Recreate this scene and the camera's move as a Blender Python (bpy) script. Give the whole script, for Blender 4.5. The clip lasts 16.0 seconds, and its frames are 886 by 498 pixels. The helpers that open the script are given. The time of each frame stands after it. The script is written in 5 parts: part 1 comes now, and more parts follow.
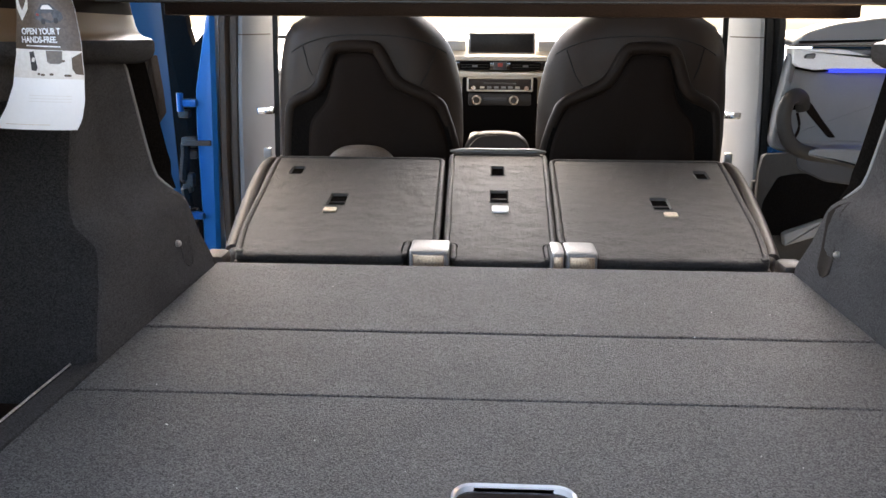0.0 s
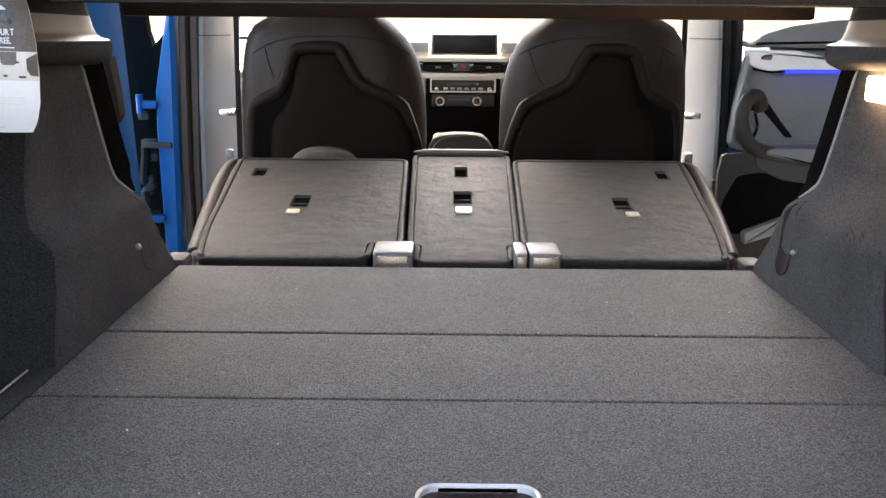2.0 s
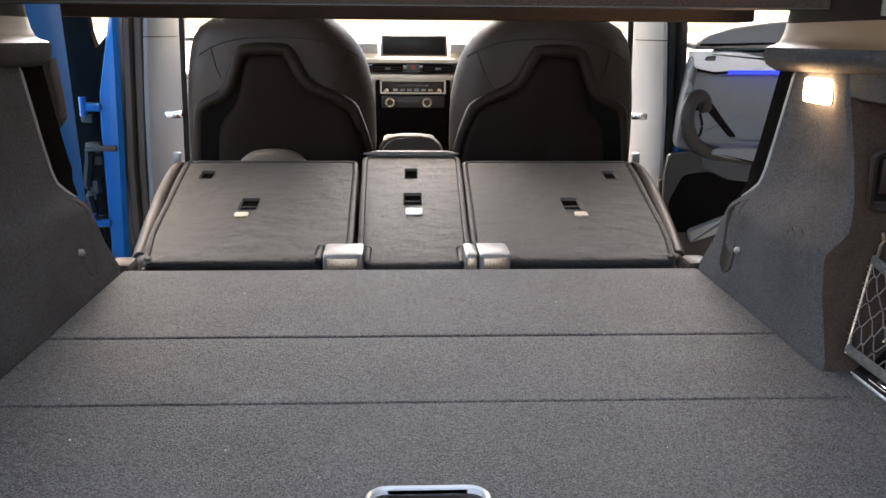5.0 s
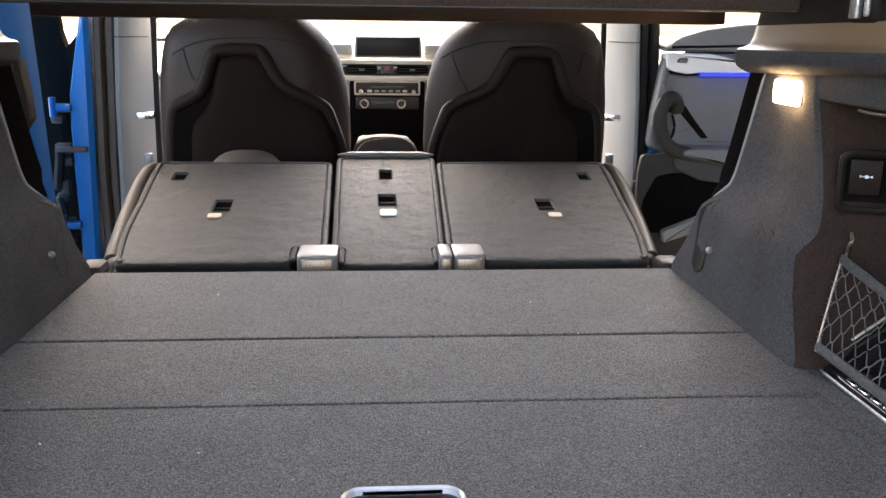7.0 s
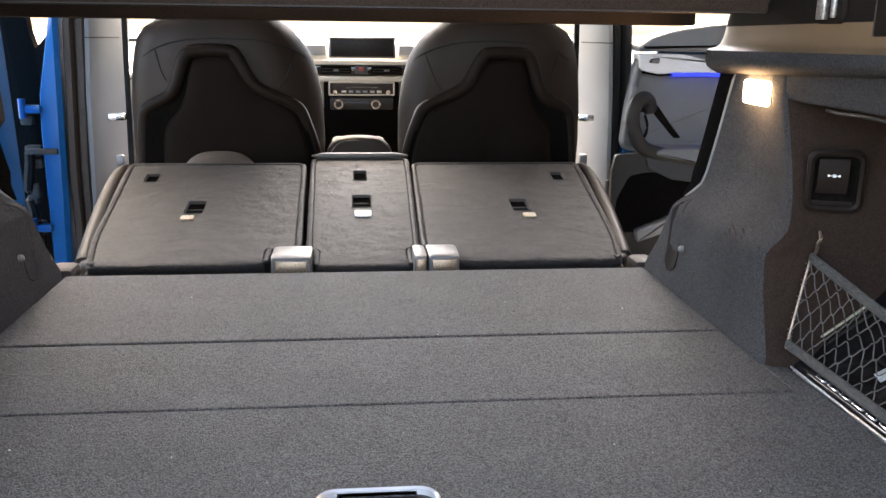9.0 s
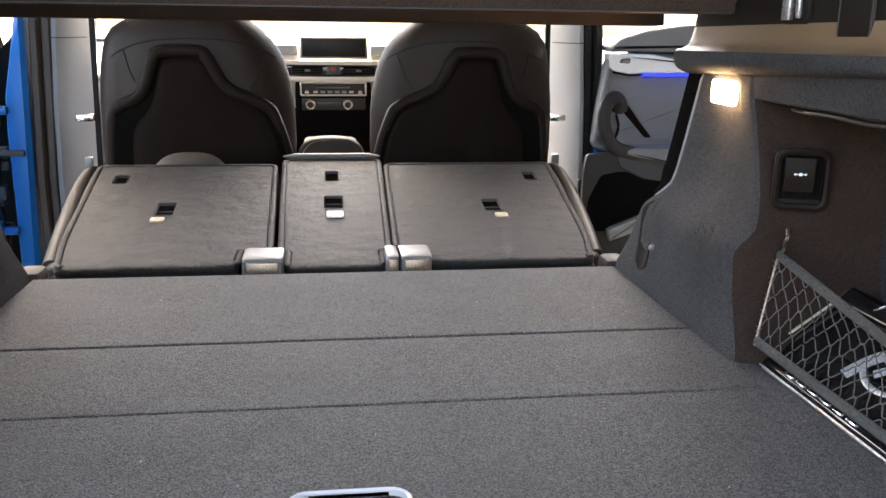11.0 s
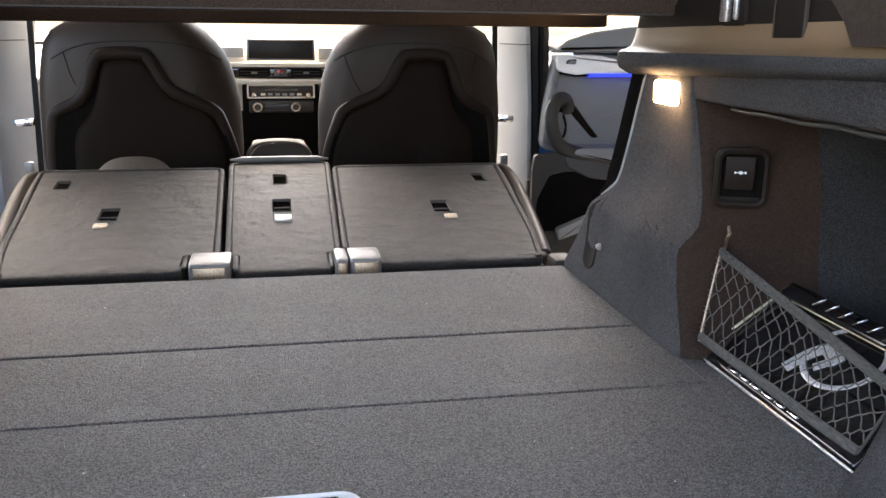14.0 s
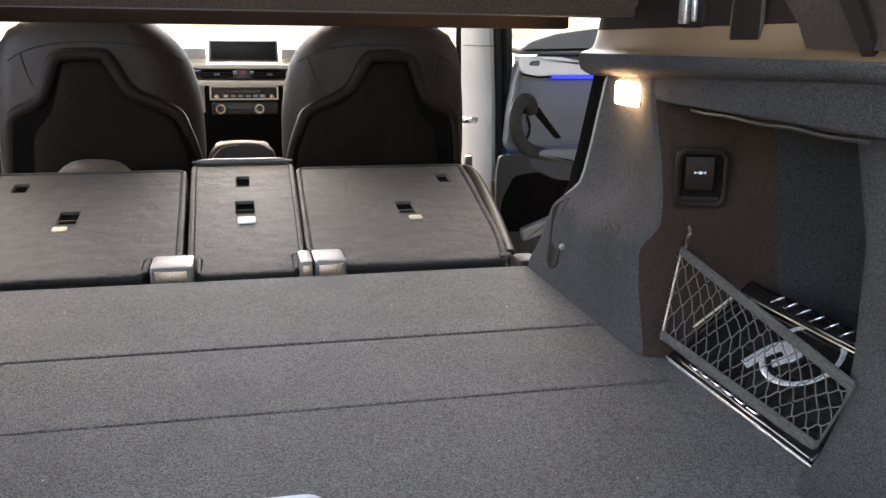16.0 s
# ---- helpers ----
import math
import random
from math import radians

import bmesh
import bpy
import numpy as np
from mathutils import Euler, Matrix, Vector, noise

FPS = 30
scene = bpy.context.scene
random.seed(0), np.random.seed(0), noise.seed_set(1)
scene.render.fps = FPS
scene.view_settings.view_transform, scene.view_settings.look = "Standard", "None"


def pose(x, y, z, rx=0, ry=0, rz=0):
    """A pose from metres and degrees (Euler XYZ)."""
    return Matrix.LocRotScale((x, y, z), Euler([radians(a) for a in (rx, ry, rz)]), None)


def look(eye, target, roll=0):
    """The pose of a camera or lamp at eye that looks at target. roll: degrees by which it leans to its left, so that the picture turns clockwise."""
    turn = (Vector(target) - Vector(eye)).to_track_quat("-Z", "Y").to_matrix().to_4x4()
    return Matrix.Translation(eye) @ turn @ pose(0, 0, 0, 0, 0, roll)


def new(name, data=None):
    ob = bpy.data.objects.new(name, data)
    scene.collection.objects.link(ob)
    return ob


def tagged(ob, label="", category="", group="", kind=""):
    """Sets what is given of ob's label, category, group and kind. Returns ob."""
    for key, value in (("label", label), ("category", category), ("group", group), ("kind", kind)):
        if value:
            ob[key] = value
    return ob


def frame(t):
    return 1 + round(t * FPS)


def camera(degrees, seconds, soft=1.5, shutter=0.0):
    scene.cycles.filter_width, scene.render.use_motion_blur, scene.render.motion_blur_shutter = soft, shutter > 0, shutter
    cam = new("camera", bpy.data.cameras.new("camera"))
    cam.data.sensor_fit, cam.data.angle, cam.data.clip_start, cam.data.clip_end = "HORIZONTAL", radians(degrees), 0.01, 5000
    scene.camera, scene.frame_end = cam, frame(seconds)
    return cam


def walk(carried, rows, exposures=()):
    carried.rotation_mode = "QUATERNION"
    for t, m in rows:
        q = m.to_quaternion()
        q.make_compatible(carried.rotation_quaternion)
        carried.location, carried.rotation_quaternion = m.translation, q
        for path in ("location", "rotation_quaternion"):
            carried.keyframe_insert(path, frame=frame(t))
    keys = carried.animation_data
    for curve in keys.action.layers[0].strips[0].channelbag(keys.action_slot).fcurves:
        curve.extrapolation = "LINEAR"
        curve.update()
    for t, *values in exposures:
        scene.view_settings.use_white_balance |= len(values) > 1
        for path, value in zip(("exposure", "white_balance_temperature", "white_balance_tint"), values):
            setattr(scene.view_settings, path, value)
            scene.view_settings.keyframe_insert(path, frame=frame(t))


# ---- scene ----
cam = camera(53.7, 16.0, soft=1.5)
PATH = [
    (0, (-0.027, 0.078, 0.421), (-0.122, 2.012, -0.079), 0.3),
    (0.5, (-0.027, 0.078, 0.421), (-0.105, 2.013, -0.078), 0.4),
    (1, (-0.027, 0.078, 0.42), (-0.084, 2.014, -0.077), 0.4),
    (1.5, (-0.025, 0.077, 0.42), (-0.062, 2.014, -0.077), 0.4),
    (2, (-0.024, 0.077, 0.421), (-0.04, 2.014, -0.076), 0.4),
    (2.5, (-0.023, 0.077, 0.421), (-0.019, 2.014, -0.075), 0.5),
    (3, (-0.022, 0.077, 0.421), (0.001, 2.014, -0.074), 0.5),
    (3.5, (-0.021, 0.077, 0.422), (0.02, 2.014, -0.074), 0.5),
    (4, (-0.02, 0.077, 0.422), (0.04, 2.014, -0.073), 0.5),
    (6.5, (-0.016, 0.076, 0.422), (0.115, 2.01, -0.07), 0.6),
    (7, (-0.017, 0.076, 0.421), (0.13, 2.009, -0.069), 0.7),
    (7.5, (-0.015, 0.076, 0.422), (0.143, 2.009, -0.069), 0.6),
    (8, (-0.014, 0.076, 0.421), (0.157, 2.008, -0.068), 0.6),
    (8.5, (-0.013, 0.076, 0.421), (0.172, 2.007, -0.068), 0.6),
    (9, (-0.014, 0.075, 0.422), (0.187, 2.004, -0.067), 0.7),
    (11.5, (-0.01, 0.075, 0.422), (0.263, 1.995, -0.065), 0.7),
    (12, (-0.01, 0.074, 0.422), (0.277, 1.992, -0.064), 0.7),
    (12.5, (-0.009, 0.074, 0.422), (0.295, 1.99, -0.063), 0.7),
    (13, (-0.007, 0.074, 0.422), (0.318, 1.987, -0.062), 0.6),
    (13.5, (-0.005, 0.074, 0.421), (0.341, 1.984, -0.061), 0.7),
    (14, (-0.004, 0.074, 0.423), (0.362, 1.98, -0.061), 0.6),
    (14.5, (-0.003, 0.075, 0.422), (0.382, 1.977, -0.06), 0.6),
    (15, (-0.003, 0.073, 0.423), (0.4, 1.972, -0.058), 0.6),
    (15.5, (0.0, 0.073, 0.422), (0.42, 1.969, -0.058), 0.6),
    (16, (-0.001, 0.072, 0.423), (0.44, 1.963, -0.057), 0.7),
]
walk(cam, [(t, look(eye, target, roll)) for t, eye, target, roll in PATH], [(0, 4.22, 7600, 9), (16, 4.22, 7600, 9)])

# ---- light ----
world = bpy.data.worlds.new("sky")
scene.world = world
world.use_nodes = True
wn = world.node_tree
wn.nodes.clear()
sky = wn.nodes.new("ShaderNodeTexSky")
sky.sky_type = "NISHITA"
sky.sun_disc = False
sky.sun_elevation, sky.sun_rotation = radians(60), radians(-10)
sky.air_density, sky.dust_density, sky.ozone_density = 0.8, 5.0, 0.4
bg = wn.nodes.new("ShaderNodeBackground")
bg.inputs["Strength"].default_value = 0.15
wo = wn.nodes.new("ShaderNodeOutputWorld")
wn.links.new(sky.outputs["Color"], bg.inputs["Color"])
wn.links.new(bg.outputs["Background"], wo.inputs["Surface"])

sun = bpy.data.lights.new("sun", "SUN")
sun.energy, sun.angle, sun.color = 3.4, radians(8), (1.0, 0.92, 0.82)
sun_ob = new("sun", sun)
az, el = radians(-10), radians(60)
sun_ob.matrix_world = look((math.sin(az) * math.cos(el) * 20, math.cos(az) * math.cos(el) * 20, math.sin(el) * 20), (0, 0, 0))


# ---- materials ----
def mat(name, col, rough=0.6, metal=0.0, grain=0.0, grain_scale=300.0, var=0.15, var_scale=6.0, col2=None, spec=0.5, stretch=(1, 1, 1), lo=0.36, hi=0.68, coat=0.0, sheen=0.0, rough_var=0.0, wrinkle=0.0, wrinkle_scale=25.0, octaves=2, tufts=0.0, relief=0.9):
    """A surface with fine grain (bump and speckle) and a broad, weak unevenness."""
    m = bpy.data.materials.new(name)
    m.use_nodes = True
    nt = m.node_tree
    b = nt.nodes["Principled BSDF"]
    b.inputs["Roughness"].default_value = rough
    b.inputs["Metallic"].default_value = metal
    b.inputs["Specular IOR Level"].default_value = spec
    b.inputs["Coat Weight"].default_value = coat
    b.inputs["Coat Roughness"].default_value = 0.08
    b.inputs["Sheen Weight"].default_value = sheen
    tc = nt.nodes.new("ShaderNodeTexCoord")
    mp = nt.nodes.new("ShaderNodeMapping")
    mp.inputs["Scale"].default_value = stretch
    nt.links.new(tc.outputs["Object"], mp.inputs["Vector"])
    fine = nt.nodes.new("ShaderNodeTexNoise")
    fine.inputs["Scale"].default_value = grain_scale
    fine.inputs["Detail"].default_value = octaves
    fine.inputs["Roughness"].default_value = 0.8 if octaves > 3 else 0.65
    broad = nt.nodes.new("ShaderNodeTexNoise")
    broad.inputs["Scale"].default_value = var_scale
    broad.inputs["Detail"].default_value = 5
    for n in (fine, broad):
        nt.links.new(mp.outputs["Vector"], n.inputs["Vector"])
    c2 = col2 or tuple(min(1.0, c * 1.9 + 0.004) for c in col)
    ramp = nt.nodes.new("ShaderNodeValToRGB")
    ramp.color_ramp.elements[0].position, ramp.color_ramp.elements[1].position = lo, hi
    ramp.color_ramp.elements[0].color = (*col, 1)
    ramp.color_ramp.elements[1].color = (*c2, 1)
    if tufts:
        # each tuft of pile has its own shade
        cell = nt.nodes.new("ShaderNodeTexVoronoi")
        cell.inputs["Scale"].default_value = tufts
        nt.links.new(mp.outputs["Vector"], cell.inputs["Vector"])
        half = nt.nodes.new("ShaderNodeMix")
        half.inputs["Factor"].default_value = 0.55
        nt.links.new(fine.outputs["Fac"], half.inputs["A"])
        pick = nt.nodes.new("ShaderNodeSeparateColor")
        nt.links.new(cell.outputs["Color"], pick.inputs["Color"])
        nt.links.new(pick.outputs["Red"], half.inputs["B"])
        nt.links.new(half.outputs["Result"], ramp.inputs["Fac"])
    else:
        nt.links.new(fine.outputs["Fac"], ramp.inputs["Fac"])
    mr = nt.nodes.new("ShaderNodeMapRange")
    mr.inputs["From Min"].default_value, mr.inputs["From Max"].default_value = 0.25, 0.75
    mr.inputs["To Min"].default_value, mr.inputs["To Max"].default_value = 1 - var, 1 + var
    nt.links.new(broad.outputs["Fac"], mr.inputs["Value"])
    mul = nt.nodes.new("ShaderNodeMix")
    mul.data_type, mul.blend_type = "RGBA", "MULTIPLY"
    mul.inputs["Factor"].default_value = 1.0
    nt.links.new(ramp.outputs["Color"], mul.inputs["A"])
    nt.links.new(mr.outputs["Result"], mul.inputs["B"])
    nt.links.new(mul.outputs["Result"], b.inputs["Base Color"])
    if rough_var:
        rr = nt.nodes.new("ShaderNodeMapRange")
        rr.inputs["From Min"].default_value, rr.inputs["From Max"].default_value = 0.3, 0.7
        rr.inputs["To Min"].default_value, rr.inputs["To Max"].default_value = max(0.02, rough - rough_var), min(1, rough + rough_var)
        nt.links.new(broad.outputs["Fac"], rr.inputs["Value"])
        nt.links.new(rr.outputs["Result"], b.inputs["Roughness"])
    if grain:
        bump = nt.nodes.new("ShaderNodeBump")
        bump.inputs["Strength"].default_value = grain
        bump.inputs["Distance"].default_value = relief / grain_scale
        nt.links.new(fine.outputs["Fac"], bump.inputs["Height"])
        nt.links.new(bump.outputs["Normal"], b.inputs["Normal"])
        if wrinkle:
            soft = nt.nodes.new("ShaderNodeTexNoise")
            soft.inputs["Scale"].default_value, soft.inputs["Detail"].default_value = wrinkle_scale, 2
            nt.links.new(mp.outputs["Vector"], soft.inputs["Vector"])
            wb = nt.nodes.new("ShaderNodeBump")
            wb.inputs["Strength"].default_value, wb.inputs["Distance"].default_value = wrinkle, 0.01
            nt.links.new(soft.outputs["Fac"], wb.inputs["Height"])
            nt.links.new(wb.outputs["Normal"], bump.inputs["Normal"])
    return m


def glow(name, col, strength, base=(0.8, 0.8, 0.78)):
    m = bpy.data.materials.new(name)
    m.use_nodes = True
    b = m.node_tree.nodes["Principled BSDF"]
    b.inputs["Base Color"].default_value = (*base, 1)
    b.inputs["Emission Color"].default_value = (*col, 1)
    b.inputs["Emission Strength"].default_value = strength
    return m


CARPET = mat("boot carpet", (0.0155, 0.0155, 0.0157), 0.66, grain=1.0, grain_scale=440, var=0.14, var_scale=8, col2=(0.150, 0.1495, 0.151), spec=0.43, lo=0.29, hi=0.75, octaves=3, tufts=760, relief=2.0, wrinkle=0.35, wrinkle_scale=11)
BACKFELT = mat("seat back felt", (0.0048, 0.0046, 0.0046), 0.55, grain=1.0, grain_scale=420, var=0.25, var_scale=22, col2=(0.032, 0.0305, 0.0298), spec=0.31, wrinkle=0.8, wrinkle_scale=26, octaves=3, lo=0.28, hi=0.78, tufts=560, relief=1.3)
FELT = mat("side trim felt", (0.031, 0.0307, 0.0318), 0.97, grain=1.0, grain_scale=520, var=0.2, var_scale=7, col2=(0.097, 0.096, 0.0995), spec=0.1, lo=0.23, hi=0.82, wrinkle=0.6, wrinkle_scale=14, octaves=3, tufts=950, relief=1.6)
# Darker copy of the trim felt; the pocket's shade is in the colour.
SHADEDFELT = mat("side trim felt darkened for shade", (0.015, 0.0150, 0.0158), 0.97, grain=1.0, grain_scale=520, var=0.2, var_scale=7, col2=(0.052, 0.052, 0.0545), spec=0.08, lo=0.23, hi=0.82, wrinkle=0.5, wrinkle_scale=14, octaves=3, tufts=950, relief=1.4)
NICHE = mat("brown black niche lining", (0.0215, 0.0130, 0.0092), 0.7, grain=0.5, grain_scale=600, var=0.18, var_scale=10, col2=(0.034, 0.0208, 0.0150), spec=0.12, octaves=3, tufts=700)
# Tan tone carries the light that falls on the brown ledge.
LITTRIM = mat("brown ledge plastic lightened as lit", (0.165, 0.106, 0.058), 0.42, grain=0.10, grain_scale=900, var=0.10, col2=(0.200, 0.128, 0.071), spec=0.35)
DARK = mat("dark grained plastic", (0.020, 0.018, 0.0165), 0.5, grain=0.3, grain_scale=900, var=0.1, spec=0.4)
COVER = mat("luggage cover fabric", (0.020, 0.0125, 0.0085), 0.7, grain=0.5, grain_scale=500, var=0.2, var_scale=12, col2=(0.045, 0.029, 0.020), spec=0.15)
BLACK = mat("black rubber", (0.010, 0.010, 0.010), 0.8, var=0.1, spec=0.2)
# Near black: the shade of recesses and gaps is put into the colour.
PIT = mat("near black for shaded recesses", (0.0036, 0.0030, 0.0027), 0.95, var=0.1, spec=0.0)
LEATHER = mat("dark brown leather", (0.0185, 0.0122, 0.0089), 0.44, grain=0.3, grain_scale=380, var=0.12, var_scale=8, col2=(0.026, 0.0174, 0.0130), spec=0.20, rough_var=0.06)
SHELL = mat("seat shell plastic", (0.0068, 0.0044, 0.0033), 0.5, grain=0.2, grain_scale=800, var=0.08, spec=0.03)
# Seat leather lightened to paint the light on the left seat's sides.
LITLEATHER = mat("bolster leather lightened as lit", (0.034, 0.0275, 0.0235), 0.55, grain=0.3, grain_scale=400, var=0.1, col2=(0.050, 0.041, 0.0355), spec=0.25)
SILVER = mat("silver paint", (0.15, 0.15, 0.15), 0.4, metal=0.4, grain=0.1, grain_scale=900, var=0.06)
CHROME = mat("polished chrome", (0.75, 0.75, 0.76), 0.12, metal=1.0, var=0.04)
GLOSS = mat("gloss black plastic", (0.006, 0.006, 0.007), 0.06, var=0.05, spec=0.6)
BLUE = mat("bright blue car paint", (0.003, 0.098, 0.29), 0.3, var=0.05, col2=(0.0035, 0.105, 0.31), spec=0.3)
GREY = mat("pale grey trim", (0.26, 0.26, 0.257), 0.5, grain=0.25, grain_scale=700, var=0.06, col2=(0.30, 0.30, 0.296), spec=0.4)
MIDGREY = mat("mid grey door trim", (0.046, 0.047, 0.051), 0.45, grain=0.25, grain_scale=700, var=0.08, col2=(0.060, 0.062, 0.067), spec=0.4)
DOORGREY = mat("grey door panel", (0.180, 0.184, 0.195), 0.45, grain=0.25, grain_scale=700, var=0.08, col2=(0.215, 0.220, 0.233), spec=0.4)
# Lightened so that the colour carries the windscreen glare on the dash.
BEIGE = mat("warm dash trim lightened for glare", (0.56, 0.50, 0.41), 0.4, grain=0.15, grain_scale=700, var=0.06, col2=(0.60, 0.54, 0.45))
SEAL = mat("brown door seal", (0.045, 0.034, 0.027), 0.7, grain=0.3, grain_scale=500, var=0.12, spec=0.3)
PAPER = mat("white coated paper", (0.88, 0.88, 0.87), 0.35, var=0.02, col2=(0.90, 0.90, 0.89))
INK = mat("dark print", (0.03, 0.028, 0.027), 0.4, var=0.3, var_scale=40)
PHOTO = mat("warm grey photo print", (0.085, 0.060, 0.042), 0.4, var=0.25, var_scale=18, col2=(0.13, 0.095, 0.068))
PALEINK = mat("pale cream print", (0.70, 0.66, 0.60), 0.4, var=0.08, var_scale=30, col2=(0.78, 0.75, 0.70))
CORD = mat("brown grey net cord", (0.072, 0.066, 0.060), 0.7, grain=0.6, grain_scale=900, var=0.3, var_scale=60, spec=0.4)
STRAP = mat("woven elastic strap", (0.034, 0.033, 0.031), 0.85, grain=1.0, grain_scale=700, var=0.15, col2=(0.088, 0.085, 0.079), stretch=(1, 0.15, 1))
METAL = mat("dull steel", (0.35, 0.34, 0.33), 0.4, metal=0.9, var=0.15, var_scale=50)
EMBLEM = mat("silver emblem print", (0.42, 0.42, 0.43), 0.3, metal=0.4, var=0.05)
RED = mat("red switch", (0.22, 0.03, 0.02), 0.5)
WHITE = mat("white label", (0.75, 0.75, 0.74), 0.5, var=0.03)
TAG = mat("cream label", (0.45, 0.37, 0.27), 0.6, var=0.2, var_scale=120)
GROUND = mat("dark paving", (0.085, 0.082, 0.078), 0.9, grain=0.4, grain_scale=60, var=0.2, var_scale=0.5, col2=(0.12, 0.116, 0.11))
LINING = mat("roof lining fabric", (0.14, 0.135, 0.13), 0.9, grain=0.3, grain_scale=400, var=0.05)
FABRIC = mat("ribbed brown-grey pillar fabric", (0.036, 0.0275, 0.022), 0.9, grain=0.5, grain_scale=500, var=0.1, stretch=(1, 1, 0.3), col2=(0.056, 0.044, 0.036), spec=0.1)
LAMP = glow("boot lamp lens", (1.0, 0.66, 0.38), 5.5)
# For the unseen slabs that keep light off the car.
BLOCKGREY = mat("dark light block", (0.07, 0.065, 0.06), 0.9, grain=0.4, grain_scale=80, var=0.2, var_scale=1.0)
AMBIENT = glow("blue ambient light strip", (0.02, 0.05, 1.0), 0.10, (0.01, 0.01, 0.05))
SCREEN = mat("dark display glass", (0.008, 0.007, 0.007), 0.35, var=0.05, spec=0.2)


# ---- mesh helpers ----
def part(name, bm, material, parent=None, label="", sharp=38):
    """One mesh object from a bmesh, under its thing."""
    bmesh.ops.recalc_face_normals(bm, faces=bm.faces)
    me = bpy.data.meshes.new(name)
    bm.to_mesh(me)
    bm.free()
    me.materials.append(material)
    me.shade_smooth()
    me.set_sharp_from_angle(angle=radians(sharp))
    ob = new(name, me)
    if parent is not None:
        ob.parent = parent
    if label:
        tagged(ob, label)
    return ob


def thing(name, label, category, group="", kind="", at=(0, 0, 0)):
    ob = new(name)
    ob.empty_display_size = 0.05
    ob.location = at
    return tagged(ob, label, category, group, kind)


def loft(rows, closed=False, caps=False, bm=None):
    """A skin over rows of points; closed: each row is a ring."""
    bm = bm or bmesh.new()
    vs = [[bm.verts.new(p) for p in r] for r in rows]
    n = len(rows[0])
    for a, b in zip(vs, vs[1:]):
        for i in range(n if closed else n - 1):
            j = (i + 1) % n
            bm.faces.new((a[i], a[j], b[j], b[i]))
    if caps:
        bm.faces.new(vs[0][::-1])
        bm.faces.new(vs[-1])
    return bm


def thick(rows, d):
    """A skin with thickness: the rows, and the same rows moved by the vector d, closed round the rim."""
    bm = bmesh.new()
    a = [[bm.verts.new(p) for p in r] for r in rows]
    b = [[bm.verts.new(Vector(p) + Vector(d)) for p in r] for r in rows]
    m, n = len(rows), len(rows[0])
    for i in range(m - 1):
        for j in range(n - 1):
            bm.faces.new((a[i][j], a[i][j + 1], a[i + 1][j + 1], a[i + 1][j]))
            bm.faces.new((b[i][j], b[i + 1][j], b[i + 1][j + 1], b[i][j + 1]))
    for i in range(m - 1):
        bm.faces.new((a[i][0], a[i + 1][0], b[i + 1][0], b[i][0]))
        bm.faces.new((a[i][-1], b[i][-1], b[i + 1][-1], a[i + 1][-1]))
    for j in range(n - 1):
        bm.faces.new((a[0][j], b[0][j], b[0][j + 1], a[0][j + 1]))
        bm.faces.new((a[-1][j], a[-1][j + 1], b[-1][j + 1], b[-1][j]))
    return bm


def rbox(c, s, r=0.004, seg=2, m=None, bm=None):
    """A box with rounded edges: centre, size, radius."""
    out = bmesh.new()
    bmesh.ops.create_cube(out, size=1.0, matrix=Matrix.Translation(c) @ Matrix.Diagonal((*s, 1)))
    if r:
        bmesh.ops.bevel(out, geom=out.edges[:], offset=min(r, 0.49 * min(s)), segments=seg, profile=0.5, affect="EDGES")
    if m is not None:
        out.transform(m)
    return join(bm, out)


def join(bm, other):
    if bm is None:
        return other
    me = bpy.data.meshes.new("joined")
    other.to_mesh(me)
    other.free()
    bm.from_mesh(me)
    bpy.data.meshes.remove(me)
    return bm


def rrect(w, h, r, n=5):
    """A rounded rectangle round the origin."""
    pts = []
    for k, (sx, sy) in enumerate(((1, 1), (-1, 1), (-1, -1), (1, -1))):
        for i in range(n + 1):
            a = math.pi / 2 * (k + i / n)
            pts.append((sx * (w / 2 - r) + r * math.cos(a), sy * (h / 2 - r) + r * math.sin(a)))
    return pts


def inset(poly, d):
    """The polygon moved inwards by d (counter-clockwise)."""
    out, n = [], len(poly)
    for i in range(n):
        p0, p1, p2 = Vector(poly[i - 1]), Vector(poly[i]), Vector(poly[(i + 1) % n])
        e1, e2 = (p1 - p0), (p2 - p1)
        n1, n2 = Vector((-e1.y, e1.x)), Vector((-e2.y, e2.x))
        if n1.length < 1e-9 or n2.length < 1e-9:
            out.append(tuple(p1))
            continue
        n1.normalize(), n2.normalize()
        k = (n1 + n2)
        k = k / max(0.35, k.length_squared / 2) if k.length > 1e-6 else n1
        out.append(tuple(p1 + k * d))
    return out


def slab(poly, z0, z1, r=0.004, seg=3, m=None, bm=None, bottom=True):
    """A plate of that outline (counter-clockwise) from z0 to z1 with a rounded upper rim."""
    rows = [[(x, y, z0) for x, y in poly], [(x, y, z1 - r) for x, y in poly]]
    for i in range(1, seg + 1):
        a = math.pi / 2 * i / seg
        rows.append([(x, y, z1 - r + r * math.sin(a)) for x, y in inset(poly, r * (1 - math.cos(a)))])
    out = bmesh.new()
    vs = [[out.verts.new(p) for p in row] for row in rows]
    n = len(poly)
    for a, b in zip(vs, vs[1:]):
        for i in range(n):
            out.faces.new((a[i], a[(i + 1) % n], b[(i + 1) % n], b[i]))
    out.faces.new(vs[-1])
    if bottom:
        out.faces.new(vs[0][::-1])
    if m is not None:
        out.transform(m)
    return join(bm, out)


